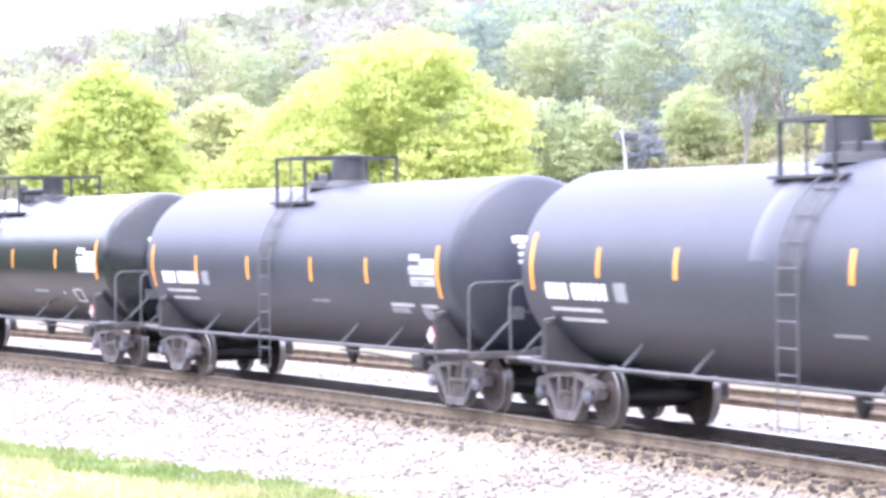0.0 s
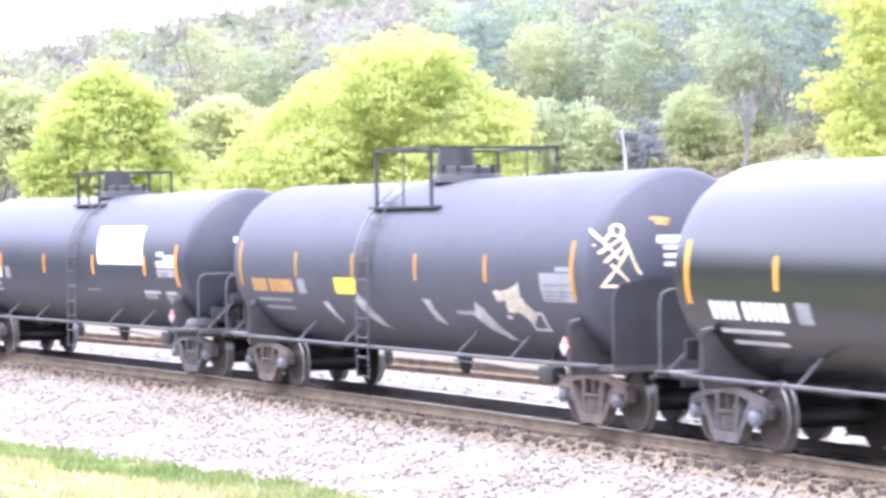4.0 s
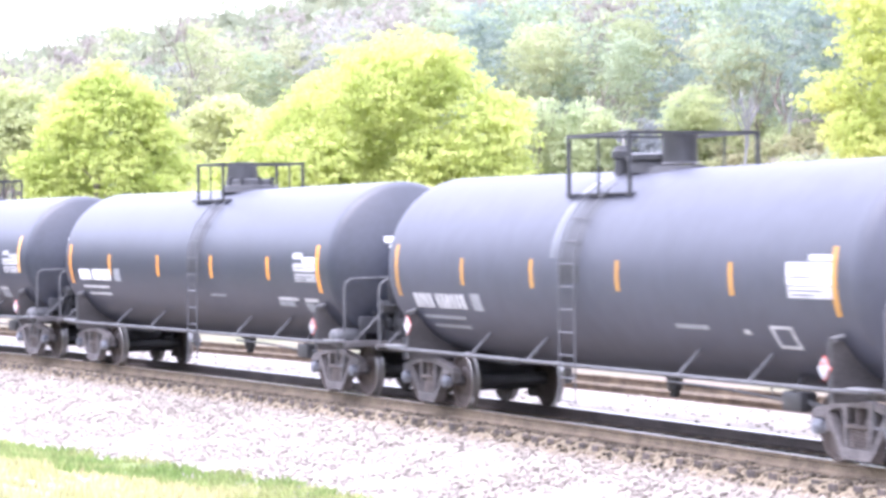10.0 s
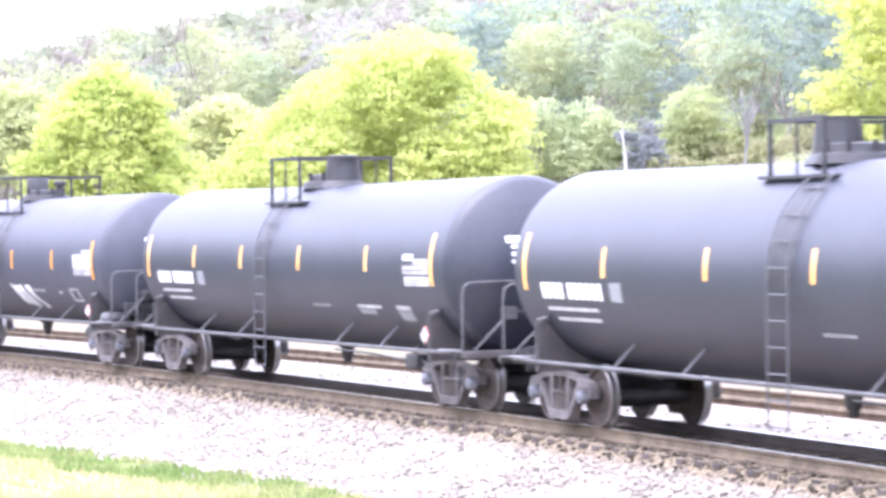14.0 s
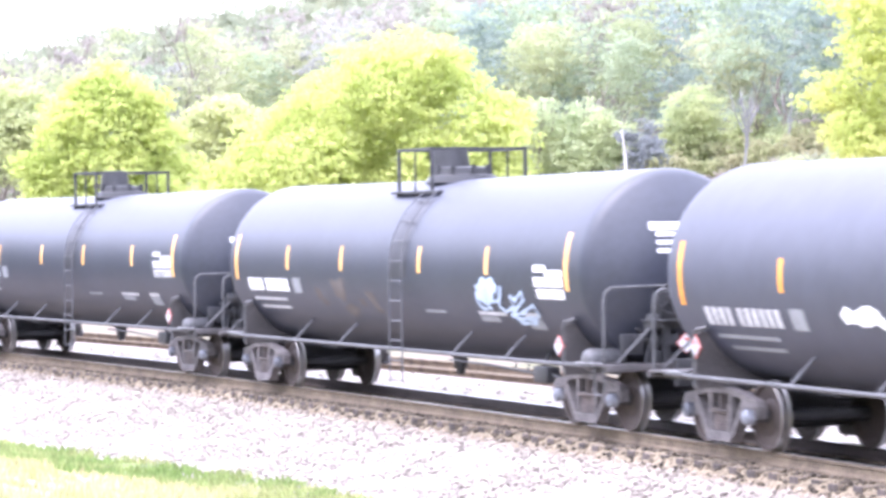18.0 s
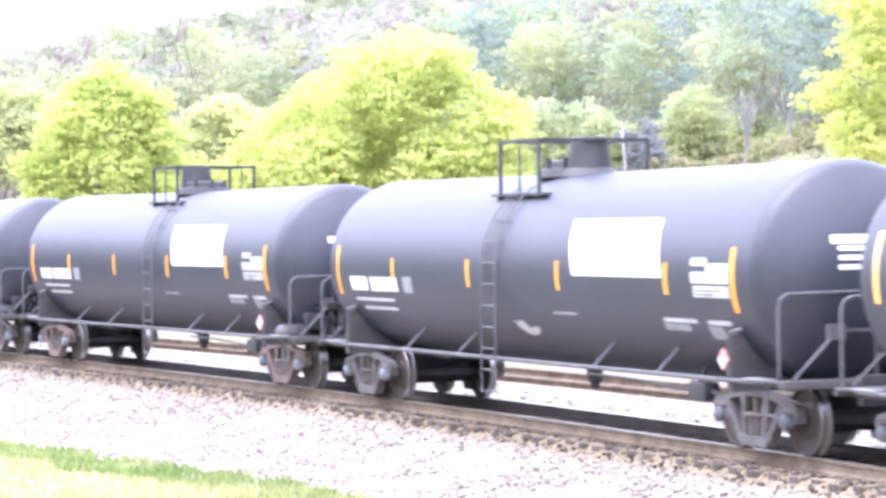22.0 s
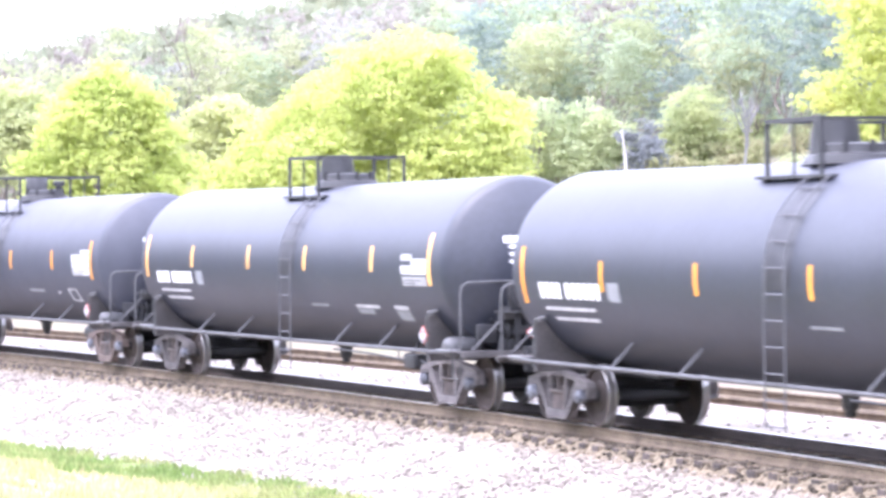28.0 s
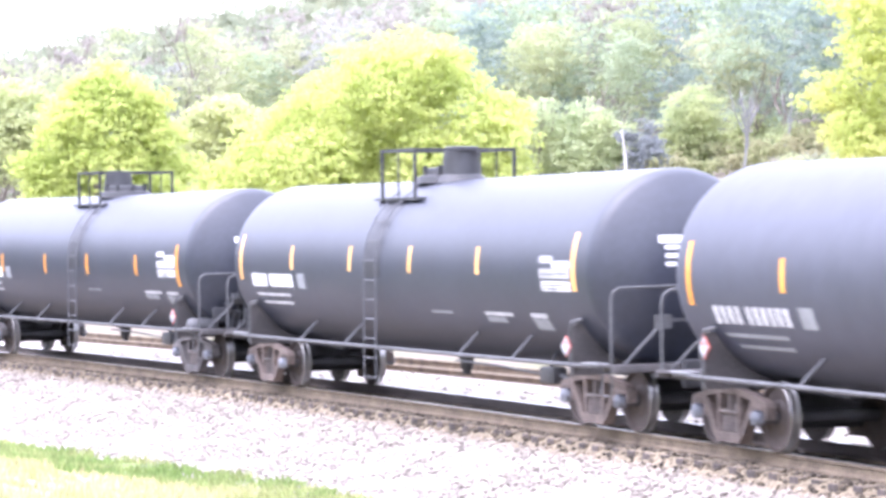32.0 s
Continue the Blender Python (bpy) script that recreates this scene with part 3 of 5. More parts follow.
# body parts
def bolster_mesh(bm):
    out = [(-1.42, 0.80), (1.42, 0.80), (1.42, 1.52), (1.33, 1.56)]
    for i in range(15):
        a = radians(-32 - 116 * i / 14)
        out.append((1.485 * math.cos(a), tank_z(7.0) + 1.485 * math.sin(a)))
    out += [(-1.33, 1.56), (-1.42, 1.52)]
    a = [bm.verts.new((-0.06, y, z)) for y, z in out]
    b = [bm.verts.new((0.06, y, z)) for y, z in out]
    k = len(out)
    for i in range(k):
        bm.faces.new((a[i], a[(i + 1) % k], b[(i + 1) % k], b[i]))
    bm.faces.new(a[::-1])
    bm.faces.new(b)


def saddle_mesh(bm):
    """A plate that rises from the crossbeam and clasps the tank's side."""
    out = [(-1.40, 1.50), (-1.54, 1.80), (-1.585, 2.18), (-1.55, 2.26)]
    out += [(-1.485 * math.cos(a), tank_z(7.0) + 1.485 * math.sin(a)) for a in (radians(-2 - 5 * i) for i in range(7))]
    a, b = [[bm.verts.new((x, y, z)) for y, z in out] for x in (-0.05, 0.05)]
    k = len(out)
    for i in range(k):
        bm.faces.new((a[i], a[(i + 1) % k], b[(i + 1) % k], b[i]))
    bm.faces.new(a[::-1])
    bm.faces.new(b)


def flange_mesh(bm):
    sweep(bm, [(0.0, 0, 0.85), (0.0, 0, 1.50), (0.05, 0, 1.58), (0.20, 0.10, 1.62)], 0.028, 8)


def sill_mesh(bm):
    box(bm, 5.0, 8.62, -0.33, 0.33, 0.74, 1.0, 0.02)
    box(bm, 8.50, 8.64, -0.42, 0.42, 0.66, 1.06, 0.02)


def coupler_mesh(bm):
    box(bm, 8.55, 8.86, -0.07, 0.07, 0.80, 0.94, 0.02)
    prism(bm, [(8.84, 0.73), (9.02, 0.73), (9.08, 0.78), (9.08, 0.96), (9.02, 1.01), (8.84, 1.01)], -0.15, 0.11)
    lathe(bm, [(0.74, 0.07), (1.0, 0.07)], (9.04, 0.13, 0), (0, 0, 1), 12)
    sweep(bm, [(8.9, 0.2, 0.82), (9.0, 0.3, 0.55), (9.08, 0.25, 0.45)], 0.03, 6)


def end_platform_mesh(bm):
    box(bm, 7.98, 8.45, -1.45, 1.45, 0.962, 0.99, 0.008)
    box(bm, 8.40, 8.46, -1.45, 1.45, 0.89, 0.961, 0.008)
    for y in (-1.2, -0.8, 0.8, 1.2):
        box(bm, 7.55, 8.4, y - 0.03, y + 0.03, 0.88, 0.961)


def end_rail_mesh(bm):
    pts = [(8.30, -1.42, 0.97), (8.30, -1.42, 1.92), (8.30, -1.39, 2.03), (8.30, -1.29, 2.09), (8.30, -0.2, 2.11), (8.30, 0.2, 2.11),
           (8.30, 1.29, 2.09), (8.30, 1.39, 2.03), (8.30, 1.42, 1.92), (8.30, 1.42, 0.97)]
    sweep(bm, pts, 0.023, 8)


def head_shield_mesh(bm):
    out = [(-1.42, 0.99), (1.42, 0.99), (1.42, 1.95), (1.30, 2.16), (0.9, 2.22), (-0.9, 2.22), (-1.30, 2.16), (-1.42, 1.95)]
    a = [bm.verts.new((8.385, y, z)) for y, z in out]
    b = [bm.verts.new((8.425, y, z)) for y, z in out]
    for i in range(8):
        bm.faces.new((a[i], a[(i + 1) % 8], b[(i + 1) % 8], b[i]))
    bm.faces.new(a[::-1])
    bm.faces.new(b)


def mid_post_mesh(bm):
    sweep(bm, [(8.30, 0, 0.97), (8.30, 0, 2.10)], 0.022, 8)


def brace_mesh(bm):
    sweep(bm, [(8.36, -1.25, 1.0), (8.34, -0.62, 1.58)], 0.022, 8)


def brace_bracket_mesh(bm):
    prism(bm, [(8.27, 1.50), (8.37, 1.50), (8.37, 1.70), (8.27, 1.70)], -0.72, -0.48)
    box(bm, 8.295, 8.315, -0.5, -0.02, 1.60, 1.64)


def brake_wheel_mesh(bm):
    pts = [(8.48, 0.22 * math.cos(a), 1.92 + 0.22 * math.sin(a)) for a in (2 * math.pi * k / 20 for k in range(21))]
    sweep(bm, pts, 0.02, 6)
    for k in range(5):
        a = 2 * math.pi * k / 5
        sweep(bm, [(8.47, 0, 1.92), (8.48, 0.22 * math.cos(a), 1.92 + 0.22 * math.sin(a))], 0.014, 6)
    lathe(bm, [(8.36, 0.06), (8.46, 0.06), (8.49, 0.035)], (0, 0, 1.92), (1, 0, 0), 12)


def brake_housing_mesh(bm):
    box(bm, 8.24, 8.40, -0.15, 0.15, 1.62, 2.02, 0.03)
    box(bm, 8.28, 8.36, -0.05, 0.05, 0.97, 1.63, 0.01)


def brake_step_mesh(bm):
    box(bm, 8.18, 8.46, -0.34, 0.30, 1.60, 1.625, 0.006)
    box(bm, 8.20, 8.24, -0.30, 0.26, 1.48, 1.601)


def brake_cylinder_mesh(bm):
    lathe(bm, [(-0.26, 0.03), (-0.25, 0.14), (-0.1, 0.15), (0.1, 0.15), (0.13, 0.06), (0.30, 0.035)], (8.1, 0.42, 1.30), (0, 1, 0), 16)
    box(bm, 7.98, 8.22, 0.30, 0.54, 0.985, 1.17, 0.01)


def brake_lever_mesh(bm):
    sweep(bm, [(8.22, 0.85, 1.5), (8.2, 0.62, 1.32), (8.2, 0.70, 1.0)], 0.025, 6)
    box(bm, 8.17, 8.23, 0.74, 1.10, 1.12, 1.42, 0.02)


def corner_step_mesh(bm):
    sweep(bm, [(8.06, -1.45, 0.96), (8.06, -1.46, 0.60), (8.09, -1.46, 0.56), (8.33, -1.46, 0.56), (8.36, -1.46, 0.60), (8.36, -1.45, 0.96)], 0.014, 6)


def tread_plate_mesh(bm):
    box(bm, 7.42, 7.97, -0.10, 0.10, 0.992, 1.006, 0.003)
    for k in range(7):
        box(bm, 7.45 + 0.075 * k, 7.47 + 0.075 * k, -0.08, 0.08, 1.005, 1.012)


def reservoir_mesh(bm):
    rows = [(-0.33, 0.02), (-0.32, 0.10), (-0.28, 0.145), (-0.22, 0.165), (0.22, 0.165), (0.28, 0.145), (0.32, 0.10), (0.33, 0.02)]
    lathe(bm, rows, (7.66, -1.10, 1.04), (0, 1, 0), 20)
    for y in (-1.22, -0.96):
        box(bm, 7.48, 7.84, y - 0.025, y + 0.025, 0.86, 0.90)
        box(bm, 7.48, 7.51, y - 0.025, y + 0.025, 0.90, 1.06)
        box(bm, 7.81, 7.84, y - 0.025, y + 0.025, 0.90, 1.06)


def hung_reservoir_mesh(bm):
    rows = [(-0.42, 0.02), (-0.40, 0.11), (-0.34, 0.17), (0.34, 0.17), (0.40, 0.11), (0.42, 0.02)]
    lathe(bm, rows, (5.0, -0.55, 0.66), (1, 0, 0), 18)
    for x in (4.75, 5.25):
        box(bm, x - 0.03, x + 0.03, -0.62, -0.48, 0.80, 0.97)


def brake_rigging_mesh(bm):
    box(bm, 4.95, 5.45, -0.98, -0.72, 0.58, 0.84, 0.04)
    sweep(bm, [(5.4, -0.85, 0.72), (5.8, -0.85, 0.66), (6.1, -0.8, 0.62)], 0.04, 8)
    sweep(bm, [(5.1, -0.85, 0.84), (5.05, -0.7, 1.05)], 0.03, 6)
    sweep(bm, [(4.95, -0.85, 0.70), (3.2, -0.9, 0.78), (1.6, -0.9, 0.80)], 0.02, 6)


def side_pipe_mesh(bm):
    sweep(bm, [(-7.95, 0, 0.97)] + [(x, 0, 0.955) for x in (-7, -3.5, 0, 3.5, 7)] + [(7.95, 0, 0.97)], 0.033, 10)


def strut_mesh(bm):
    sweep(bm, [(0, 0, 0.96), (0.03, 0.36, 1.32)], 0.026, 6)


def outlet_mesh(bm):
    lathe(bm, [(0.90, 0.30), (0.82, 0.28), (0.76, 0.13), (0.58, 0.11), (0.56, 0.08), (0.47, 0.07)], (0, 0, 0), (0, 0, 1), 20)
    box(bm, -0.80, 0.95, -0.26, 0.26, 0.83, 0.93, 0.02)


def brake_pipe_mesh(bm):
    sweep(bm, [(-7.4, 0.42, 0.80), (-3.0, 0.45, 0.84), (3.0, 0.45, 0.84), (7.4, 0.42, 0.80)], 0.035, 8)


def brake_rod_mesh(bm):
    sweep(bm, [(-6.0, 0.95, 0.72), (6.0, 0.95, 0.72)], 0.022, 6)
    for x in (-4.5, -1.5, 1.5, 4.5):
        sweep(bm, [(x, 0.95, 0.72), (x, 0.85, 1.05)], 0.018, 6)


def placard_mesh(bm):
    h = 0.15
    for r, y, slot in ((h * 1.05, 0.0, 1), (h * 0.93, -0.012, 0)):
        a = [bm.verts.new((r * math.cos(q), y, r * math.sin(q))) for q in (0, math.pi / 2, math.pi, 1.5 * math.pi)]
        b = [bm.verts.new((v.co.x, y + 0.012, v.co.z)) for v in a]
        for i in range(4):
            bm.faces.new((a[i], a[(i + 1) % 4], b[(i + 1) % 4], b[i])).material_index = slot
        bm.faces.new(a).material_index = slot
        bm.faces.new(b[::-1]).material_index = slot
    box(bm, -0.035, 0.035, -0.018, -0.013, 0.035, 0.075, slot=1)


def placard_holder_mesh(bm):
    box(bm, 8.37, 8.40, -0.45, -0.03, 1.25, 1.31, 0.005)
    box(bm, 8.37, 8.40, -0.21, -0.15, 1.14, 1.249, 0.005)


def add_ladder(car, x, side, top):
    """A ladder that hugs the tank's upper flank and hangs straight down to a stirrup step."""
    path = []
    for i in range(9):
        z = top - (top - 2.3) * i / 8
        p = on_tank(x, z, side, 0.07)
        path.append((p.y, p.z))
    y_low = path[-1][0]
    path += [(y_low, 1.6), (y_low, 1.0), (y_low, 0.42)]

    def stile(bm):
        sweep(bm, [(0, y, z) for y, z in path], 0.014, 6)

    ladder = part("ladder", shared(("ladder", x, side, top), LADDER, stile), None, car, "black steel ladder up the tank's flank", at=pose(x - 0.27, 0, 0))
    part("stile", shared(("stile", x, side, top), LADDER, stile), None, ladder, at=pose(0.54, 0, 0))
    rung = shared("rung", LADDER, lambda bm: sweep(bm, [(0, 0, 0), (0.54, 0, 0)], 0.012, 6))
    z = 0.45
    while z < top - 0.1:
        y = y_low if z < 2.3 else on_tank(x, z, side, 0.07).y
        part("rung", rung, None, ladder, at=pose(0, y, z))
        z += 0.33


def add_platform(car, x0, x1, y0, y1, rail_z=4.3, slim=False):
    """The walkway round the fittings on the tank's top, with its handrails."""
    floor_z = {}
    for y in (y0, y1):
        floor_z[y] = ZC + math.sqrt(max(0.05, R * R - (abs(y) - 0.05) ** 2)) + 0.03

    def grating(bm, y, s):
        z, nx, ny = floor_z[y], 12, 9
        ya, yb = sorted((y - s * 0.05, y + s * (0.18 if slim else 0.33)))
        over, half = (0.03, 0.006) if slim else (0.25, 0.02)
        xs = [x0 - over + (x1 - x0 + 2 * over) * i / (2 * nx + 1) for i in range(2 * nx + 2)]
        ys = [ya + (yb - ya) * j / (2 * ny + 1) for j in range(2 * ny + 2)]
        g = [[[bm.verts.new((p, q, h)) for q in ys] for p in xs] for h in (z - half, z + half)]
        solid = [[i % 2 == 0 or j % 2 == 0 for j in range(2 * ny + 1)] for i in range(2 * nx + 1)]
        for i in range(2 * nx + 1):
            for j in range(2 * ny + 1):
                if solid[i][j]:
                    for h in (0, 1):
                        bm.faces.new((g[h][i][j], g[h][i + 1][j], g[h][i + 1][j + 1], g[h][i][j + 1]))
                ends = ((i, j, i, j + 1, i - 1, j), (i, j, i + 1, j, i, j - 1), (i + 1, j, i + 1, j + 1, i + 1, j), (i, j + 1, i + 1, j + 1, i, j + 1))
                for a, b, c, d, k, l in ends:
                    inside = 0 <= k <= 2 * nx and 0 <= l <= 2 * ny
                    if solid[i][j] and not (inside and solid[k][l]):
                        bm.faces.new((g[0][a][b], g[0][c][d], g[1][c][d], g[1][a][b]))

    plat = None
    for y, s in ((y0, 1), (y1, -1)):
        ob = part("platform" if plat is None else "walkway_grating", shared(("walkway", x0, x1, y, slim), FRAME, lambda bm: grating(bm, y, s)), None,
                  car if plat is None else plat, "black steel grating walkway with handrails on the tank's top" if plat is None else "")
        plat = plat or ob
    for x in (x0, x1):
        for y in (y0, y1):
            key = ("handrail_post", y, rail_z)
            low = floor_z[y] - 0.05
            part("handrail_post", shared(key, FRAME, lambda bm: box(bm, -0.025, 0.025, -0.025, 0.025, low, rail_z)), None, plat, at=pose(x, y, 0))
    mid = (x0 + x1) / 2
    for y in (y0, y1):
        low = floor_z[y] - 0.05
        part("handrail_post", shared(("handrail_post_slim", y, rail_z), FRAME, lambda bm: box(bm, -0.013, 0.013, -0.013, 0.013, low, rail_z)), None,
             plat, at=pose(mid, y, 0))
        part("handrail", shared(("handrail", x0, x1), FRAME, lambda bm: box(bm, x0 - 0.03, x1 + 0.03, -0.026, 0.026, -0.026, 0.026)), None, plat,
             at=pose(0, y, rail_z))
    for x in (x0, x1):
        part("handrail", shared(("cross_rail", y0, y1), FRAME, lambda bm: box(bm, -0.022, 0.022, y0, y1, -0.022, 0.022)), None, plat,
             at=pose(x, 0, rail_z))
    return plat


def add_fittings(car, kind, flip, paint):
    """Manway and valves: a tall housing with a low bolted collar, or a low manway between a valve and a square box."""
    top = ZC + R - 0.05
    if kind == "box":
        def low(bm):
            lathe(bm, [(0, 0.40), (0.16, 0.38), (0.20, 0.42), (0.27, 0.42), (0.30, 0.30)], (-0.40, -0.10, top), (0, 0, 1), 28)

        def square(bm):
            lathe(bm, [(-0.02, 0.44), (0.10, 0.40)], (0.20, 0, top), (0, 0, 1), 24)
            lathe(bm, [(0.12, 0.30), (0.15, 0.26), (0.52, 0.255), (0.56, 0.27), (0.58, 0.25), (0.60, 0.12)], (0.25, 0, top), (0, 0, 1), 24)

        def valve(bm):
            lathe(bm, [(-0.1, 0.12), (0.22, 0.10), (0.24, 0.15), (0.34, 0.15), (0.36, 0.11), (0.42, 0.09)], (-0.86, -0.40, top), (0, 0, 1), 14)

        base = part("manway", shared("low_manway", FRAME, low), None, car, "low round manway with its lid")
        part("valve_box", shared("valve_box", FRAME, square), None, base, "upright black valve housing")
        part("relief_valve", shared("tall_valve", FRAME, valve), None, base)
        return
    hood_x = {"hood": -0.32 if flip > 0 else -0.12, "round": -0.34, "twin": -0.62}[kind]
    collar_x = hood_x + (0.50 if kind != "twin" else 0.62) * flip

    def collar(bm):
        lathe(bm, [(0, 0.60), (0.12, 0.56), (0.15, 0.46), (0.25, 0.44), (0.27, 0.36)], (collar_x, 0.0, top), (0, 0, 1), 28)
        for k in range(8):
            a = 2 * math.pi * k / 8
            u, w = collar_x + 0.46 * math.cos(a), 0.46 * math.sin(a)
            box(bm, u - 0.03, u + 0.03, w - 0.03, w + 0.03, top + 0.1, top + 0.30)

    def hood(bm):
        if kind == "hood":
            lathe(bm, [(0, 0.46), (0.10, 0.40), (0.14, 0.35), (0.56, 0.30), (0.60, 0.30), (0.62, 0.26)], (hood_x, 0, top), (0, 0, 1), 24)
        else:
            lathe(bm, [(0, 0.42), (0.14, 0.36), (0.16, 0.27), (0.54, 0.27), (0.60, 0.23), (0.62, 0.05)] if kind == "twin" else
                  [(0, 0.44), (0.10, 0.38), (0.12, 0.27), (0.24, 0.27), (0.26, 0.30), (0.52, 0.295), (0.62, 0.24), (0.67, 0.12), (0.68, 0.02)], (hood_x, 0, top), (0, 0, 1), 28)

    base = part("manway", shared(("manway", kind, flip, paint.name), FRAME, collar), None, car, "bolted low manway collar")
    part("valve_hood", shared(("valve_hood", kind, flip), GLOSS if kind == "round" else FRAME, hood), None, base, "glossy black domed valve housing" if kind == "round" else "black valve housing")
    if kind != "hood":
        part("relief_valve", shared(("relief_valve", kind), FRAME, lambda bm: lathe(bm, [(0, 0.10), (0.34, 0.09), (0.36, 0.15), (0.46, 0.15), (0.48, 0.1)],
             (0.75, 0.1, top), (0, 0, 1), 14)), None, base)


def add_lettering(shell, side, z, x, mat, faded=False):
    """Car marks as plain bars of the size of the letters, and two lines of small print under them."""
    sx = 1 if side < 0 else -1
    chars = [(-6.72 + 0.205 * i, 0.135) for i in range(4)] + [(-5.78 + 0.208 * i, 0.14) for i in range(6)]

    def line(bm, x0, x1, z0, z1):
        patch(bm, min(sx * x0, sx * x1), max(sx * x0, sx * x1), z0, z1, side, lift=0.005)

    key = (side, round(z, 2), round(x, 2), mat.name)
    if side > 0:
        chars = [(-6.72, 0.79), (-5.78, 1.21)]
    for j, (x0, w) in enumerate(chars):
        part("car_mark_bar", shared(("car_mark_bar", j, key), mat, lambda bm: line(bm, x0 + x, x0 + x + w, z - 0.255, z - 0.02)), None, shell)
    part("stencil_bar", shared(("end_box_bar", key), FADED, lambda bm: line(bm, -4.31 + x, -3.93 + x, z - 0.27, z)), None, shell)
    for j, (a, b) in enumerate(((-6.66, -4.9), (-6.45, -4.92))):
        part("stencil_bar", shared(("load_line_bar", j, key), FADED if faded else CHALKY,
             lambda bm: line(bm, a + x, b + x, z - 0.43 - 0.15 * j, z - 0.38 - 0.15 * j)), None, shell)


def add_panel(shell, side, x0, x1, z0, z1, mat=None, solid=False):
    """The white data panel with its lines of print."""
    a, b = (x0, x1) if side < 0 else (-x1, -x0)
    key = (side, x0, x1, z0, z1)
    w, h, m = b - a, z1 - z0, mat or WHITE
    blocks = ((0.0, 0.42, 0.80, 1.0), (0.42, 1.0, 0.66, 0.86), (0.0, 1.0, 0.36, 0.64), (0.04, 1.0, 0.0, 0.29))
    if solid:
        blocks = ((0.5, 1.0, 0.86, 1.0), (0.0, 1.0, 0.29, 0.82), (0.02, 1.0, 0.0, 0.265))
    for j, (p, q, lo, hi) in enumerate(blocks):
        p, q = (p, q) if side < 0 else (1 - q, 1 - p)
        part("data_panel", shared(("data_panel", key, j), m, lambda bm: patch(bm, a + w * p, a + w * q, z0 + h * lo, z0 + h * hi, side, lift=0.004)),
             None, shell, "white data panel")
    for j, (p, q, at) in enumerate(((0.08, 0.55, 0.50), (0.60, 0.92, 0.52), (0.10, 0.80, 0.19), (0.10, 0.60, 0.09))):
        zz = z0 + h * at
        part("print_bar", shared(("print_bar", key, j), INK, lambda bm: patch(bm, a + w * p, a + w * q, zz - 0.018, zz, side, lift=0.009)), None, shell)


def simple_patch(shell, name, key, mat, side, x0, x1, z0, z1, slant=0.0, lift=0.005, label=""):
    a, b = (x0, x1) if side < 0 else (-x1, -x0)
    part(name, shared((name, key, side, mat.name), mat, lambda bm: patch(bm, a, b, z0, z1, side, slant, lift)), None, shell, label)


def band_mesh(bm, x0):
    """A flat hoop over the top of the tank with rolled edges."""
    rows = [(-0.26, -0.002), (-0.20, 0.004), (-0.13, 0.010), (-0.06, 0.015), (0.0, 0.016), (0.06, 0.015), (0.13, 0.010), (0.20, 0.004), (0.26, -0.002)]
    rings = []
    for i in range(41):
        a = radians(8 + 164 * i / 40)
        rings.append([bm.verts.new((x0 + u, (R + l) * math.cos(a), tank_z(x0) + (R + l) * math.sin(a))) for u, l in rows])
    for a, b in zip(rings, rings[1:]):
        for k in range(len(rows) - 1):
            bm.faces.new((a[k], a[k + 1], b[k + 1], b[k]))
    bm.faces.new(rings[0])
    bm.faces.new(rings[-1])


CARS = []


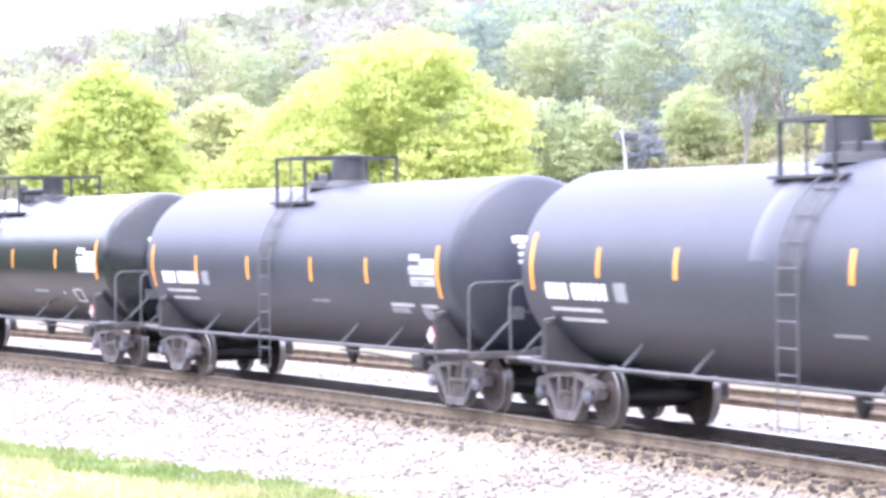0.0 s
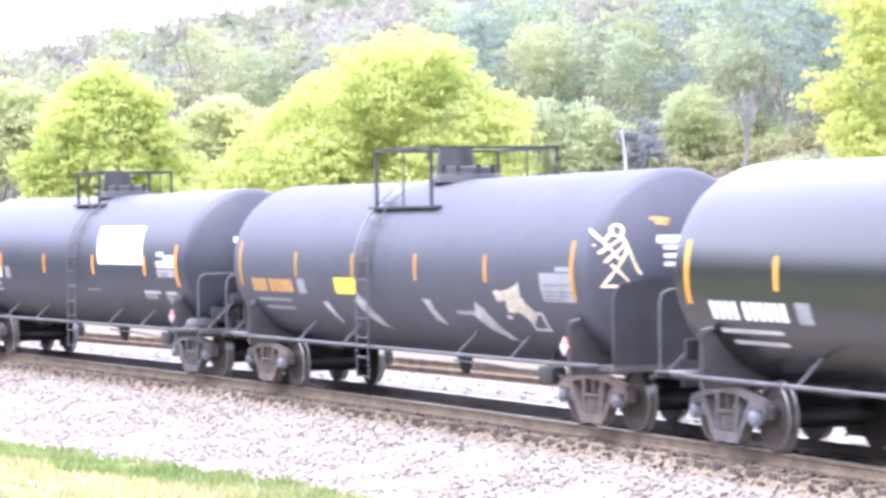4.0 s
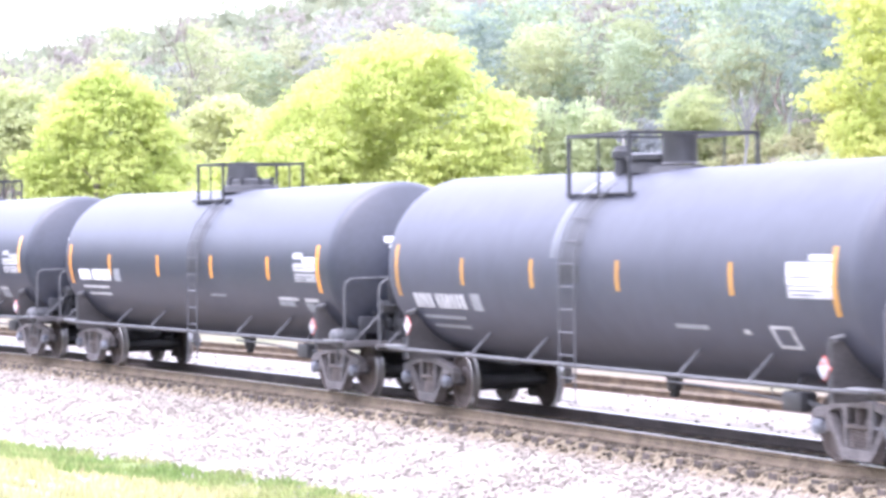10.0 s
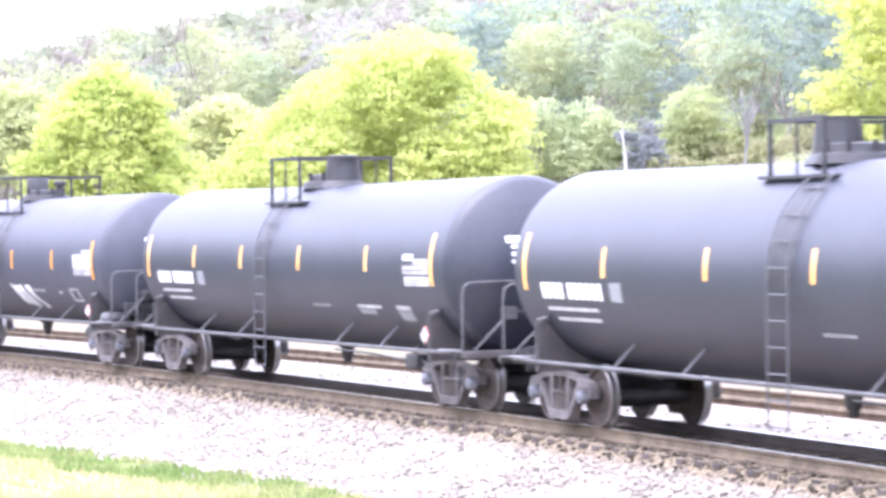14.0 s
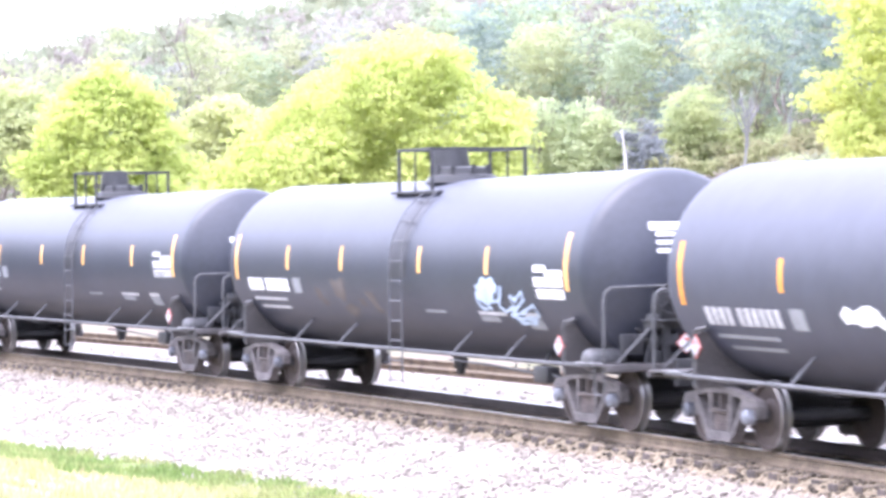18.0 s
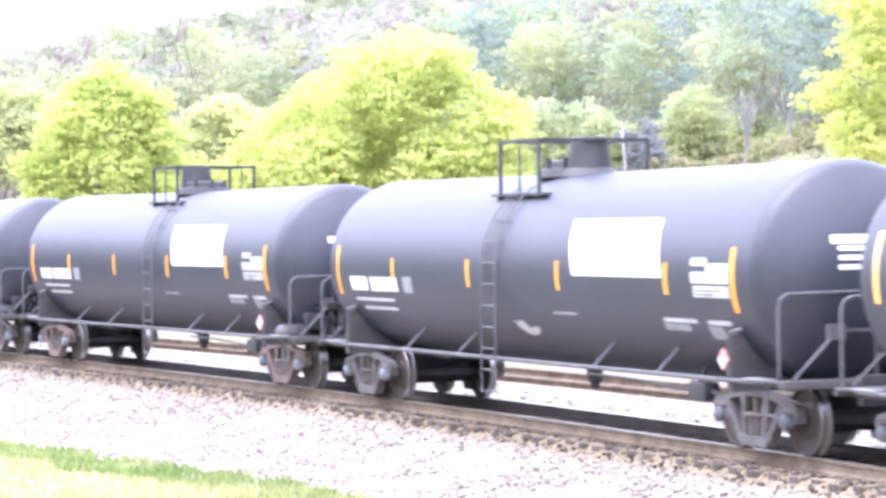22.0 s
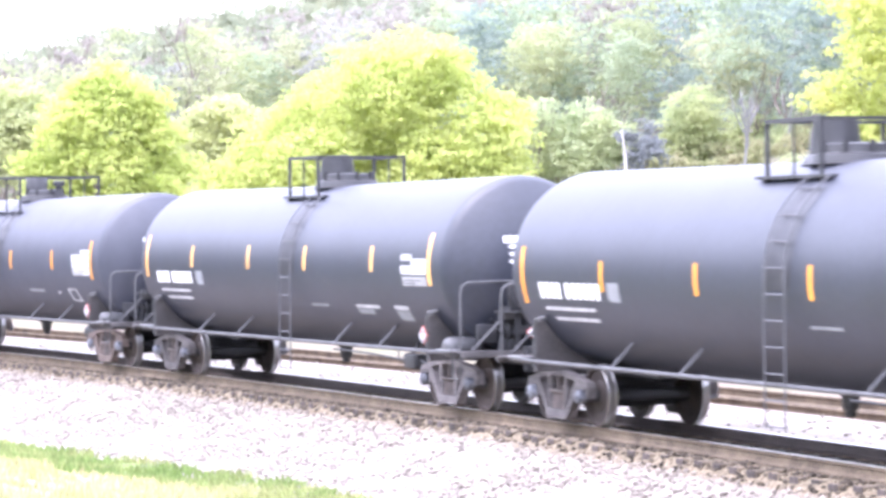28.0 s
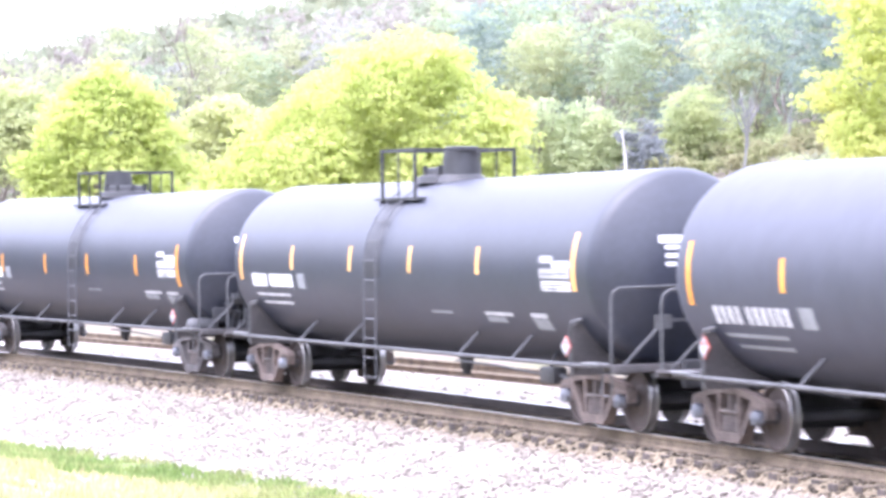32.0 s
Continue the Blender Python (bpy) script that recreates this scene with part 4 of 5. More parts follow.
def build_car(number, paint, label, kind="hood", flip=1, plat=(-0.58, 0.85, -0.86, 0.86), ladder=0.85, dz=0.0, slant=0.0, mark=WHITE, mark_z=2.17,
              mark_x=0.0, panel=(6.05, 7.08, 2.02, 2.54), shorts=(-4.48, -1.27, 1.65, 4.78), placard="front", sign=None, reservoir=True, hung=False, band=None, shield=False, saddles=False):
    car = tagged(new("tank_car"), label, "tank car", group="cars of the tank train")
    shell = part("tank_shell", shared(("tank_shell", paint.name), paint, shell_mesh), None, car)
    tape = DULL_TAPE if number in (3, 6) else PALE_TAPE if dz == 0 and number else YELLOW
    for side in (-1, 1):
        for x in shorts:
            simple_patch(shell, "reflective_stripe", ("short", x, dz, slant), tape, side, x - 0.055, x + 0.055, 2.24 + dz, 2.67 + dz, slant)
        for x in (-7.32, 7.20):
            simple_patch(shell, "reflective_stripe", ("tall", x, dz, slant), tape, side, x - 0.06, x + 0.06, *((1.56, 2.36) if saddles else (2.03 + dz, 2.88 + dz)), slant)
        add_lettering(shell, side, mark_z, mark_x, mark, faded=mark is not WHITE)
        add_panel(shell, side, *panel, mat=FADED if number == 3 else WHITE if paint is GLOSS or number in (1, 11, 16) else PANEL, solid=paint is WORN)
        old = dz == -0.20
        simple_patch(shell, "stencil_bar", ("test", old, paint is MATTE), FADED, side, *((1.42, 2.22, 1.68, 1.72) if old else (2.65, 3.6, 1.59, 1.65) if paint is not MATTE else (1.60, 2.40, 1.595, 1.64)))
        if paint is MATTE:
            rows = ((5.0, 5.96, 1.665, 1.72), (4.95, 5.68, 1.55, 1.645), (6.27, 6.90, 1.655, 1.715), (6.22, 6.60, 1.46, 1.635)) if old else \
                   ((3.72, 4.74, 1.605, 1.66), (3.72, 4.40, 1.50, 1.585), (5.42, 5.98, 1.60, 1.67), (5.41, 5.96, 1.42, 1.585))
            for j, row in enumerate(rows):
                simple_patch(shell, "stencil_bar", ("spec", j, old), FADED if j % 2 else CHALKY, side, *row)
        else:
            for j, (a, b, c, d) in enumerate(((4.56, 4.72, 1.56, 1.62), (5.32, 5.88, 1.655, 1.69), (5.32, 5.38, 1.435, 1.655), (5.82, 5.88, 1.435, 1.655), (5.32, 5.88, 1.40, 1.435))):
                simple_patch(shell, "stencil_bar", ("frame", j), CHALKY, side, a, b, c, d)
    up = 0.28 if number == 11 else 0.09
    for end in (-1, 1):
        for j, (w, z) in enumerate(((0.62, 2.74), (0.48, 2.60), (0.48, 2.48), (0.40, 2.36))):
            part("end_mark_bar", shared(("end_mark_bar", end, j, up), WHITE, lambda bm: head_patch(bm, *sorted((-end * (0.60 - 0.08 * min(j, 1)), -end * (0.60 - 0.08 * min(j, 1) - w))), up + z - (0.11 if j == 0 else 0.06), up + z, end)), None, shell)
    for side in (-1, 1) if paint in (MATTE, WORN) else ():
        simple_patch(shell, "spill_stain", ("stain", ladder), STAIN, side, ladder - 0.36, ladder + 0.36, 2.15, 3.42, 0.05, 0.003, "dull stain below the manway")
    add_platform(car, *plat, slim=number in (6, 10, 18))
    add_fittings(car, kind, flip, paint)
    add_ladder(car, ladder, -1, 3.55)
    add_ladder(car, -ladder, 1, 3.55)
    for s in (-1, 1):
        pipe = part("side_rail", shared("side_rail", PIPE, side_pipe_mesh), None, car, "weathered grey running rail", at=pose(0, s * 1.42, 0))
        for x in (-4.3, -2.1, 2.9, 4.9):
            part("strut", shared("strut", PIPE, strut_mesh), None, pipe, at=pose(x, 0, 0, 0, 0, 0 if s < 0 else 180))
    for e in (-1, 1):
        turn = pose(0, 0, 0, 0, 0, 0 if e > 0 else 180)
        bol = part("body_bolster", shared("body_bolster", DUSTY, bolster_mesh), None, car, at=pose(e * 7.0, 0, 0))
        if saddles:
            for s in (-1, 1):
                part("saddle_plate", shared("saddle_plate", DUSTY, saddle_mesh), None, bol, "tall dusty saddle plate beside the tank", at=pose(0, 0, 0, 0, 0, 0 if s < 0 else 180))
        for s in (-1, 1):
            part("bolster_flange", shared("bolster_flange", PIPE, flange_mesh), None, bol, at=pose(0, s * 1.43, 0, 0, 0, 0 if s < 0 else 180))
            if e < 0 and number not in (6, 10, 18):
                continue
            part("placard", shared("placard", [PANEL, RED], placard_mesh), None, bol,
                 "white and red diamond placard", at=pose(-e * 0.10, s * 1.46, 1.22 if e > 0 else 1.36, 0, 0, 0 if s < 0 else 180))
        part("stub_sill", shared("stub_sill", FRAME, sill_mesh), None, car, at=turn)
        part("coupler", shared("coupler", CAST, coupler_mesh), None, car, "dusty steel knuckle coupler", at=turn)
        deck = part("end_platform", shared("end_platform", DUSTY, end_platform_mesh), None, car, at=turn)
        if shield and e > 0:
            part("head_shield", shared("head_shield", FRAME, head_shield_mesh), None, deck, "black steel shield over the lower half of the tank's end")
            continue
        part("end_handrail", shared("end_handrail", PIPE, end_rail_mesh), None, deck)
        part("end_post", shared("end_post", PIPE, mid_post_mesh), None, deck)
        part("brace", shared("brace", PIPE, brace_mesh), None, deck, at=pose(0, 0, 0) if e > 0 else Matrix.Diagonal((1, -1, 1, 1)))
        part("brace_bracket", shared("brace_bracket", PIPE, brace_bracket_mesh), None, deck, at=pose(0, 0, 0) if e > 0 else Matrix.Diagonal((1, -1, 1, 1)))
        if (e > 0) == reservoir:
            gear = pose(0, -0.42, 0)
            part("brake_wheel", shared("brake_wheel", FRAME, brake_wheel_mesh), None, deck, "black hand brake wheel", at=gear)
            part("brake_housing", shared("brake_housing", FRAME, brake_housing_mesh), None, deck, at=gear)
            part("brake_step", shared("brake_step", PIPE, brake_step_mesh), None, deck, at=gear)
            part("brake_cylinder", shared("brake_cylinder", FRAME, brake_cylinder_mesh), None, deck, at=Matrix.Diagonal((1, -e, 1, 1)))
            part("brake_lever", shared("brake_lever", FRAME, brake_lever_mesh), None, deck, at=Matrix.Diagonal((1, -e, 1, 1)))
        for s in (-1, 1):
            part("tread_plate", shared("tread_plate", TREAD_PLATE, tread_plate_mesh), None, deck, "bright worn tread plate", at=pose(0, s * 1.36, 0))
        if e > 0:
            part("corner_step", shared("corner_step", PIPE, corner_step_mesh), None, deck)
        if e > 0 and reservoir:
            holder = part("placard_holder", shared("placard_holder", FRAME, placard_holder_mesh), None, deck, "black bracket with a diamond placard")
            part("placard", shared("end_placard", [WHITE, RED], placard_mesh), None, holder, "white and red diamond placard", at=pose(8.415, -0.15, 1.28, 0, 0, 90))
            part("air_reservoir", shared("air_reservoir", PIPE, reservoir_mesh), None, deck, "grey air reservoir")
    if hung:
        part("hung_reservoir", shared("hung_reservoir", FRAME, hung_reservoir_mesh), None, car)
    else:
        part("brake_rigging", shared("brake_rigging", FRAME, brake_rigging_mesh), None, car)
    part("bottom_outlet", shared("bottom_outlet", FRAME, outlet_mesh), None, car)
    part("brake_pipe", shared("brake_pipe", RUST, brake_pipe_mesh), None, car)
    part("brake_rod", shared("brake_rod", FRAME, brake_rod_mesh), None, car)
    if band is not None:
        part("reinforcing_band", shared(("reinforcing_band", band), SHEEN, lambda bm: band_mesh(bm, band)), None, shell, "polished band round the tank's shoulder")
    if sign:
        simple_patch(shell, "white_panel", sign, WHITE, -1, *sign, slant=-0.36, lift=0.006, label="blank white rectangle on the flank")
    steel = CAST_RUST if number in (3, 5, 14, 18, 19) else CAST
    wheels = add_truck(car, -7.0, steel) + add_truck(car, 7.0, steel)
    CARS.append((number, car, shell, wheels))
    return car, shell


PLAIN = "matte black tank car with yellow reflective stripes and white marks"
RECT = "matte black tank car with a blank white rectangle on its flank"
B_PLAT = dict(reservoir=False, flip=-1, plat=(-1.25, 0.20, -1.0, 0.84), ladder=-0.55)
C_PLAT = dict(kind="box", reservoir=False, plat=(-1.36, 0.70, -1.03, 1.03), ladder=-0.37)
D_PLAT = dict(kind="twin", plat=(-0.98, 1.07, -1.0, 1.0), ladder=0.75)

build_car(0, MATTE, PLAIN, band=-0.1, mark_x=-0.12, shorts=(-4.93, -2.42, 2.34, 4.74))
build_car(1, MATTE, PLAIN, shorts=(-4.60, -1.65, 1.62, 4.21), dz=-0.20, **B_PLAT)
car, shell = build_car(2, GLOSS, "glossy black tank car that mirrors the pale sky", shorts=(-4.74, -1.80, 1.52, 4.56), dz=-0.10, mark_z=2.0, mark=WHITE, panel=(6.02, 7.13, 2.08, 2.60), **C_PLAT)
car, shell = build_car(3, WORN, "weathered black tank car with amber marks and spray paint", shorts=(-4.28, -1.48, 1.32, 4.12), band=-1.2, shield=True, reservoir=False, kind="hood", plat=(-1.1, 1.3, -1.15, 1.15),
                       ladder=-0.85, dz=-0.12, mark=AMBER, mark_z=2.08, panel=(6.1, 7.2, 1.86, 2.38))
simple_patch(shell, "yellow_sign", "c3", LEMON, -1, -2.4, -1.4, 1.84, 2.12)


def spray(shell, mat, lines, width, where=flank, label=""):
    for i, pts in enumerate(lines):
        bm = bmesh.new()
        stroke(bm, pts, width, where, 0.008 + 0.0015 * i)
        part("spray_paint", bm, mat, shell, label, smooth=False)


def blot(shell, mat, outline, label="", where=flank, lift=0.007):
    """A filled sprayed shape on the shell."""
    bm = bmesh.new()
    f = bm.faces.new([bm.verts.new((x, z, 0)) for x, z in outline])
    bmesh.ops.triangulate(bm, faces=[f])
    bmesh.ops.subdivide_edges(bm, edges=bm.edges, cuts=5, use_grid_fill=True)
    for v in bm.verts:
        wob = [0.05 * noise.noise(Vector((v.co.x * 7, v.co.y * 7, q))) for q in (4.0, 9.0)]
        v.co = where(Vector((v.co.x + wob[0], v.co.y + wob[1])), lift)
    part("spray_paint", bm, mat, shell, label, smooth=False)


def wild(seed, x0, x1, z0, z1, n):
    """Loops and slashes of a spray can within a stretch of the flank."""
    rng = random.Random(seed)
    out = []
    for i in range(n):
        x, z = rng.uniform(x0, x1), rng.uniform(z0, z1)
        r, a, pts = rng.uniform(0.06, 0.15), rng.uniform(0, 6.3), []
        for k in range(9):
            pts.append((x + 1.5 * r * math.cos(a + k * 0.6), z + r * math.sin(a + k * 0.6)))
        out.append(pts)
    return out


for shape in ([(-3.3, 1.66), (-3.0, 1.68), (-2.75, 1.34), (-2.9, 1.28)], [(-1.66, 1.72), (-1.40, 1.84), (-1.12, 1.74), (-0.96, 1.54), (-0.74, 1.34), (-0.56, 1.24), (-0.95, 1.28), (-1.30, 1.44)],
              [(1.45, 1.82), (1.75, 1.80), (2.0, 1.42), (1.7, 1.44)], [(3.15, 1.70), (3.35, 1.64), (3.55, 1.78), (3.75, 1.72), (4.0, 1.50), (4.22, 1.30), (4.40, 1.18), (4.1, 1.24), (3.7, 1.36), (3.42, 1.50)]):
    blot(shell, GREY_SPRAY, shape, "faded grey-white sprayed shape")
blot(shell, TAN_SPRAY, [(4.34, 2.0), (4.84, 2.0), (5.36, 2.15), (5.3, 1.9), (5.7, 1.66), (5.46, 1.47), (5.1, 1.68), (4.67, 1.66), (4.75, 1.84), (4.4, 1.84)],
     "cream sprayed star shape")
spray(shell, PALE_SPRAY, [[(-1.41, 2.93), (-1.33, 2.80), (-1.22, 2.66), (-1.12, 2.50)], [(-1.40, 2.70), (-1.26, 2.78), (-1.16, 2.90)],
                          [(-1.11 + 0.075 * math.cos(k * 0.7), 2.91 + 0.085 * math.sin(k * 0.7)) for k in range(10)], [(-1.36, 2.58), (-1.20, 2.70), (-1.06, 2.80)],
                          [(-1.30, 2.45), (-1.16, 2.58), (-1.02, 2.72)], [(-1.06, 2.82), (-0.98, 2.60), (-0.90, 2.36), (-0.84, 2.28)],
                          [(-1.31, 2.13), (-1.18, 2.32), (-1.07, 2.50), (-1.0, 2.66)], [(-1.22, 2.42), (-1.08, 2.27), (-0.98, 2.15)], [(-1.34, 2.11), (-0.98, 2.11)]],
      0.045, front_head, "pale scrawled tag on the tank's end")
spray(shell, AMBER, [[(-0.66, 3.08), (-0.37, 3.06)], [(-0.60, 3.02), (-0.40, 3.00)]], 0.06, front_head, "amber end mark")
build_car(4, MATTE, RECT, shorts=(-4.58, -1.30, 2.09, 5.35), dz=-0.20, sign=(2.2, 5.0, 2.27, 3.07))
car, shell = build_car(5, SATIN, "satin black tank car with slanted stripes and a dark repainted square", saddles=True, shorts=(-4.28, -1.80, 1.61, 4.63), kind="round", dz=-0.36, slant=-0.28, mark_z=2.16,
                       mark_x=0.1, panel=(5.75, 6.95, 1.92, 2.42))
simple_patch(shell, "repainted_square", "c5", DARK_PATCH, -1, 2.8, 4.6, 2.08, 2.69)
simple_patch(shell, "white_sign", "c5", WHITE, -1, 1.72, 2.55, 1.88, 2.10)
simple_patch(shell, "white_sign", "c5b", WHITE, -1, 1.40, 1.62, 1.70, 1.86)
build_car(6, WORN, "weathered grey-black tank car with an upright valve housing on top", band=-0.9, shorts=(-4.48, -1.79, 1.17, 4.55), dz=-0.18, mark=CHALKY, mark_z=1.93, panel=(6.02, 7.13, 2.06, 2.60), **C_PLAT)
build_car(7, MATTE, PLAIN, shorts=(-4.55, -1.42, 1.73, 4.77), dz=-0.20)
build_car(8, MATTE, PLAIN)
build_car(9, MATTE, PLAIN, shorts=(-4.46, -1.76, 1.27, 4.44), **B_PLAT)
car, shell = build_car(10, WORN, "weathered grey-black tank car with white spray paint", shorts=(-4.41, -0.98, 1.70, 4.55), dz=-0.12, mark=CHALKY, mark_z=1.92, panel=(6.0, 7.1, 2.0, 2.56), hung=True, **D_PLAT)
blot(shell, WHITE, [(-2.96, 1.88), (-2.84, 1.98), (-2.6, 1.95), (-2.3, 2.0), (-2.05, 1.96), (-1.9, 1.84), (-1.62, 1.72), (-1.72, 1.66), (-1.95, 1.72), (-2.2, 1.78), (-2.6, 1.77), (-2.86, 1.78)], "white sprayed letters")
blot(shell, MOTTLED, [(-2.55, 1.90), (-2.3, 1.92), (-2.2, 1.85), (-2.45, 1.83)], "grey sprayed patch", lift=0.010)
blot(shell, WHITE, [(-1.48, 1.82), (-1.34, 1.87), (-1.12, 1.85), (-1.05, 1.76), (-0.86, 1.84), (-0.58, 1.84), (-0.42, 1.75), (-0.5, 1.66), (-0.85, 1.68), (-0.74, 1.54), (-0.55, 1.52), (-0.36, 1.40),
                    (-0.44, 1.36), (-0.66, 1.44), (-0.98, 1.42), (-1.16, 1.48), (-1.32, 1.66)], "white sprayed letters")
blot(shell, MOTTLED, [(1.22, 1.75), (1.7, 1.72), (2.1, 1.74), (2.22, 1.62), (2.3, 1.5), (2.62, 1.30), (2.56, 1.22), (2.2, 1.25), (1.86, 1.28), (1.6, 1.38), (1.42, 1.56)], "greyish white sprayed letters")
blot(shell, WHITE, [(1.38, 1.73), (1.72, 1.71), (2.04, 1.72), (2.1, 1.62), (1.8, 1.58), (1.52, 1.60)], "white sprayed highlight", lift=0.010)
blot(shell, MOTTLED, [(2.36, 1.72), (2.62, 1.70), (2.78, 1.56), (2.95, 1.40), (3.2, 1.28), (3.24, 1.21), (2.9, 1.22), (2.66, 1.36), (2.46, 1.52)], "greyish white sprayed letters", lift=0.009)
blot(shell, WHITE, [(2.26, 1.74), (2.66, 1.73), (2.74, 1.63), (2.46, 1.60)], "white sprayed highlight", lift=0.011)
spray(shell, DARK_PATCH, [[(2.24, 1.69), (2.36, 1.60)], [(2.84, 1.50), (2.96, 1.40)]], 0.05)
car, shell = build_car(11, MATTE, "matte black tank car with pale blue spray paint and rust stains", mark_z=2.09, panel=(6.08, 7.05, 1.90, 2.40), shorts=(-4.50, -1.81, 1.68, 4.37))
blot(shell, BLUE_SPRAY, [(3.88, 1.98), (4.2, 2.17), (4.6, 2.20), (4.72, 2.04), (4.5, 1.92), (4.45, 1.80), (4.1, 1.78), (3.9, 1.85)], "pale blue spray-paint scrawl")
spray(shell, BLUE_SPRAY, wild(8, 4.0, 4.9, 1.76, 2.12, 7) + [[(4.88, 2.08), (4.8, 1.9), (4.65, 1.76), (4.85, 1.68), (5.2, 1.76), (5.14, 1.93)],
                         [(5.16, 1.94), (5.3, 1.86), (5.6, 2.0), (5.62, 1.88), (5.28, 1.74), (5.0, 1.64)], [(4.95, 1.62), (5.4, 1.67), (5.9, 1.80), (5.97, 1.66), (5.7, 1.52), (5.15, 1.52)],
                         [(5.1, 1.58), (5.8, 1.60)]], 0.075, label="pale blue spray-paint scrawl")
for shape in ([(-3.25, 1.91), (-3.00, 1.93), (-2.90, 1.76), (-2.70, 1.62), (-2.95, 1.60), (-3.16, 1.72)], [(-2.40, 2.12), (-2.16, 2.08), (-1.80, 2.12), (-1.72, 1.90), (-1.92, 1.68), (-2.22, 1.78), (-2.36, 1.92)],
              [(-2.10, 1.60), (-1.70, 1.66), (-1.40, 1.58), (-1.65, 1.44), (-1.92, 1.46)], [(-0.84, 1.90), (-0.52, 1.88), (-0.36, 1.64), (-0.22, 1.56), (-0.45, 1.50), (-0.68, 1.68)],
              [(-1.25, 1.80), (-1.00, 1.78), (-0.90, 1.64), (-1.16, 1.64)]):
    blot(shell, RUST_STAIN, shape, "faint brown sprayed stain", lift=0.003)
build_car(12, MATTE, PLAIN)
car, shell = build_car(13, MATTE, RECT, shorts=(-4.72, -1.52, 1.82, 5.30), dz=-0.20, sign=(2.07, 4.9, 2.27, 3.07), **B_PLAT)
blot(shell, GREY_SPRAY, [(-0.25, 1.53), (0.15, 1.56), (0.25, 1.47), (0.7, 1.47), (0.4, 1.32), (0.05, 1.36)], "faded grey smear of paint")
build_car(14, MATTE, RECT, shorts=(-4.60, -1.50, 1.84, 5.18), dz=-0.20, sign=(1.9, 4.77, 2.27, 3.07))
build_car(15, MATTE, PLAIN)
build_car(16, MATTE, PLAIN, shorts=(-4.48, -1.48, 1.65, 4.62), dz=-0.20)
build_car(17, MATTE, PLAIN)
car, shell = build_car(18, WORN, "weathered grey-black tank car with a white sprayed squiggle", shorts=(-4.62, -0.91, 1.71, 4.64), dz=-0.12, mark=CHALKY, mark_z=1.94, panel=(6.0, 7.1, 2.0, 2.56),
                       hung=True, **D_PLAT)
blot(shell, WHITE, [(-1.84, 2.05), (-1.56, 2.04), (-1.6, 1.86), (-1.34, 1.78), (-1.5, 1.66), (-1.75, 1.62), (-2.0, 1.72), (-1.8, 1.84)], "white sprayed squiggle")
blot(shell, GREY_SPRAY, [(-1.62, 1.64), (-1.45, 1.62), (-1.25, 1.36), (-0.96, 1.32), (-1.2, 1.17), (-1.75, 1.15), (-1.72, 1.32)], "grey sprayed squiggle")
build_car(19, MATTE, PLAIN, shorts=(-4.53, -1.65, 1.03, 3.78), **B_PLAT)
build_car(20, MATTE, PLAIN, dz=-0.20)


# ---- loose ballast and grass ----
def scatter_mesh(name, verts, quads, mat):
    """A mesh from arrays: vertices, and faces of three or four corners each."""
    me = bpy.data.meshes.new(name)
    k = quads.shape[1]
    me.vertices.add(len(verts))
    me.vertices.foreach_set("co", verts.astype(np.float32).ravel())
    me.loops.add(quads.size)
    me.loops.foreach_set("vertex_index", quads.astype(np.int32).ravel())
    me.polygons.add(len(quads))
    me.polygons.foreach_set("loop_start", np.arange(0, quads.size, k, dtype=np.int32))
    me.update(calc_edges=True)
    me.materials.append(mat)
    return me


def build_stones():
    g = np.random.default_rng(5)
    base = np.array([(1, 0, 0), (-1, 0, 0), (0, 1, 0), (0, -1, 0), (0, 0, 1), (0, 0, -1)], float)
    tris = np.array([(0, 2, 4), (2, 1, 4), (1, 3, 4), (3, 0, 4), (2, 0, 5), (1, 2, 5), (3, 1, 5), (0, 3, 5)])
    n = 30000
    x = -15 - 65 * g.random(n) ** 1.1
    lat = np.where(g.random(n) < 0.95, -1.42 - 4.7 * g.random(n), 0.95 + 3.0 * g.random(n))
    lat[26000:] = -0.92 - 0.55 * g.random(4000)      # dusty brown stones on the bed beside the rail
    size = 0.016 + 0.034 * g.random(n) ** 1.6
    out = []
    for i in range(n):
        z = ground_z(x[i], lat[i])
        c = math.cos(i * 1.3)
        s = math.sin(i * 1.3)
        p = base * (g.random((6, 1)) * 0.6 + 0.7) * size[i] * np.array([1.25, 1.0, 0.75])
        q = np.stack([p[:, 0] * c - p[:, 1] * s + p[:, 2] * 0.3, p[:, 0] * s + p[:, 1] * c, p[:, 2]], 1)
        out.append(q + np.array([x[i], track(x[i]) + lat[i], z + size[i] * 0.35]))
    for lo, hi, mat, label in ((0, 26000, STONE, "loose pale crushed stone beside the track"), (26000, n, BED_STONE, "dusty brown crushed stone on the track bed")):
        faces = (tris[None] + 6 * np.arange(hi - lo)[:, None, None]).reshape(-1, 3)
        tagged(new("ballast_stones", scatter_mesh("ballast_stones", np.concatenate(out[lo:hi]), faces, mat)), label, "gravel", kind="stuff")


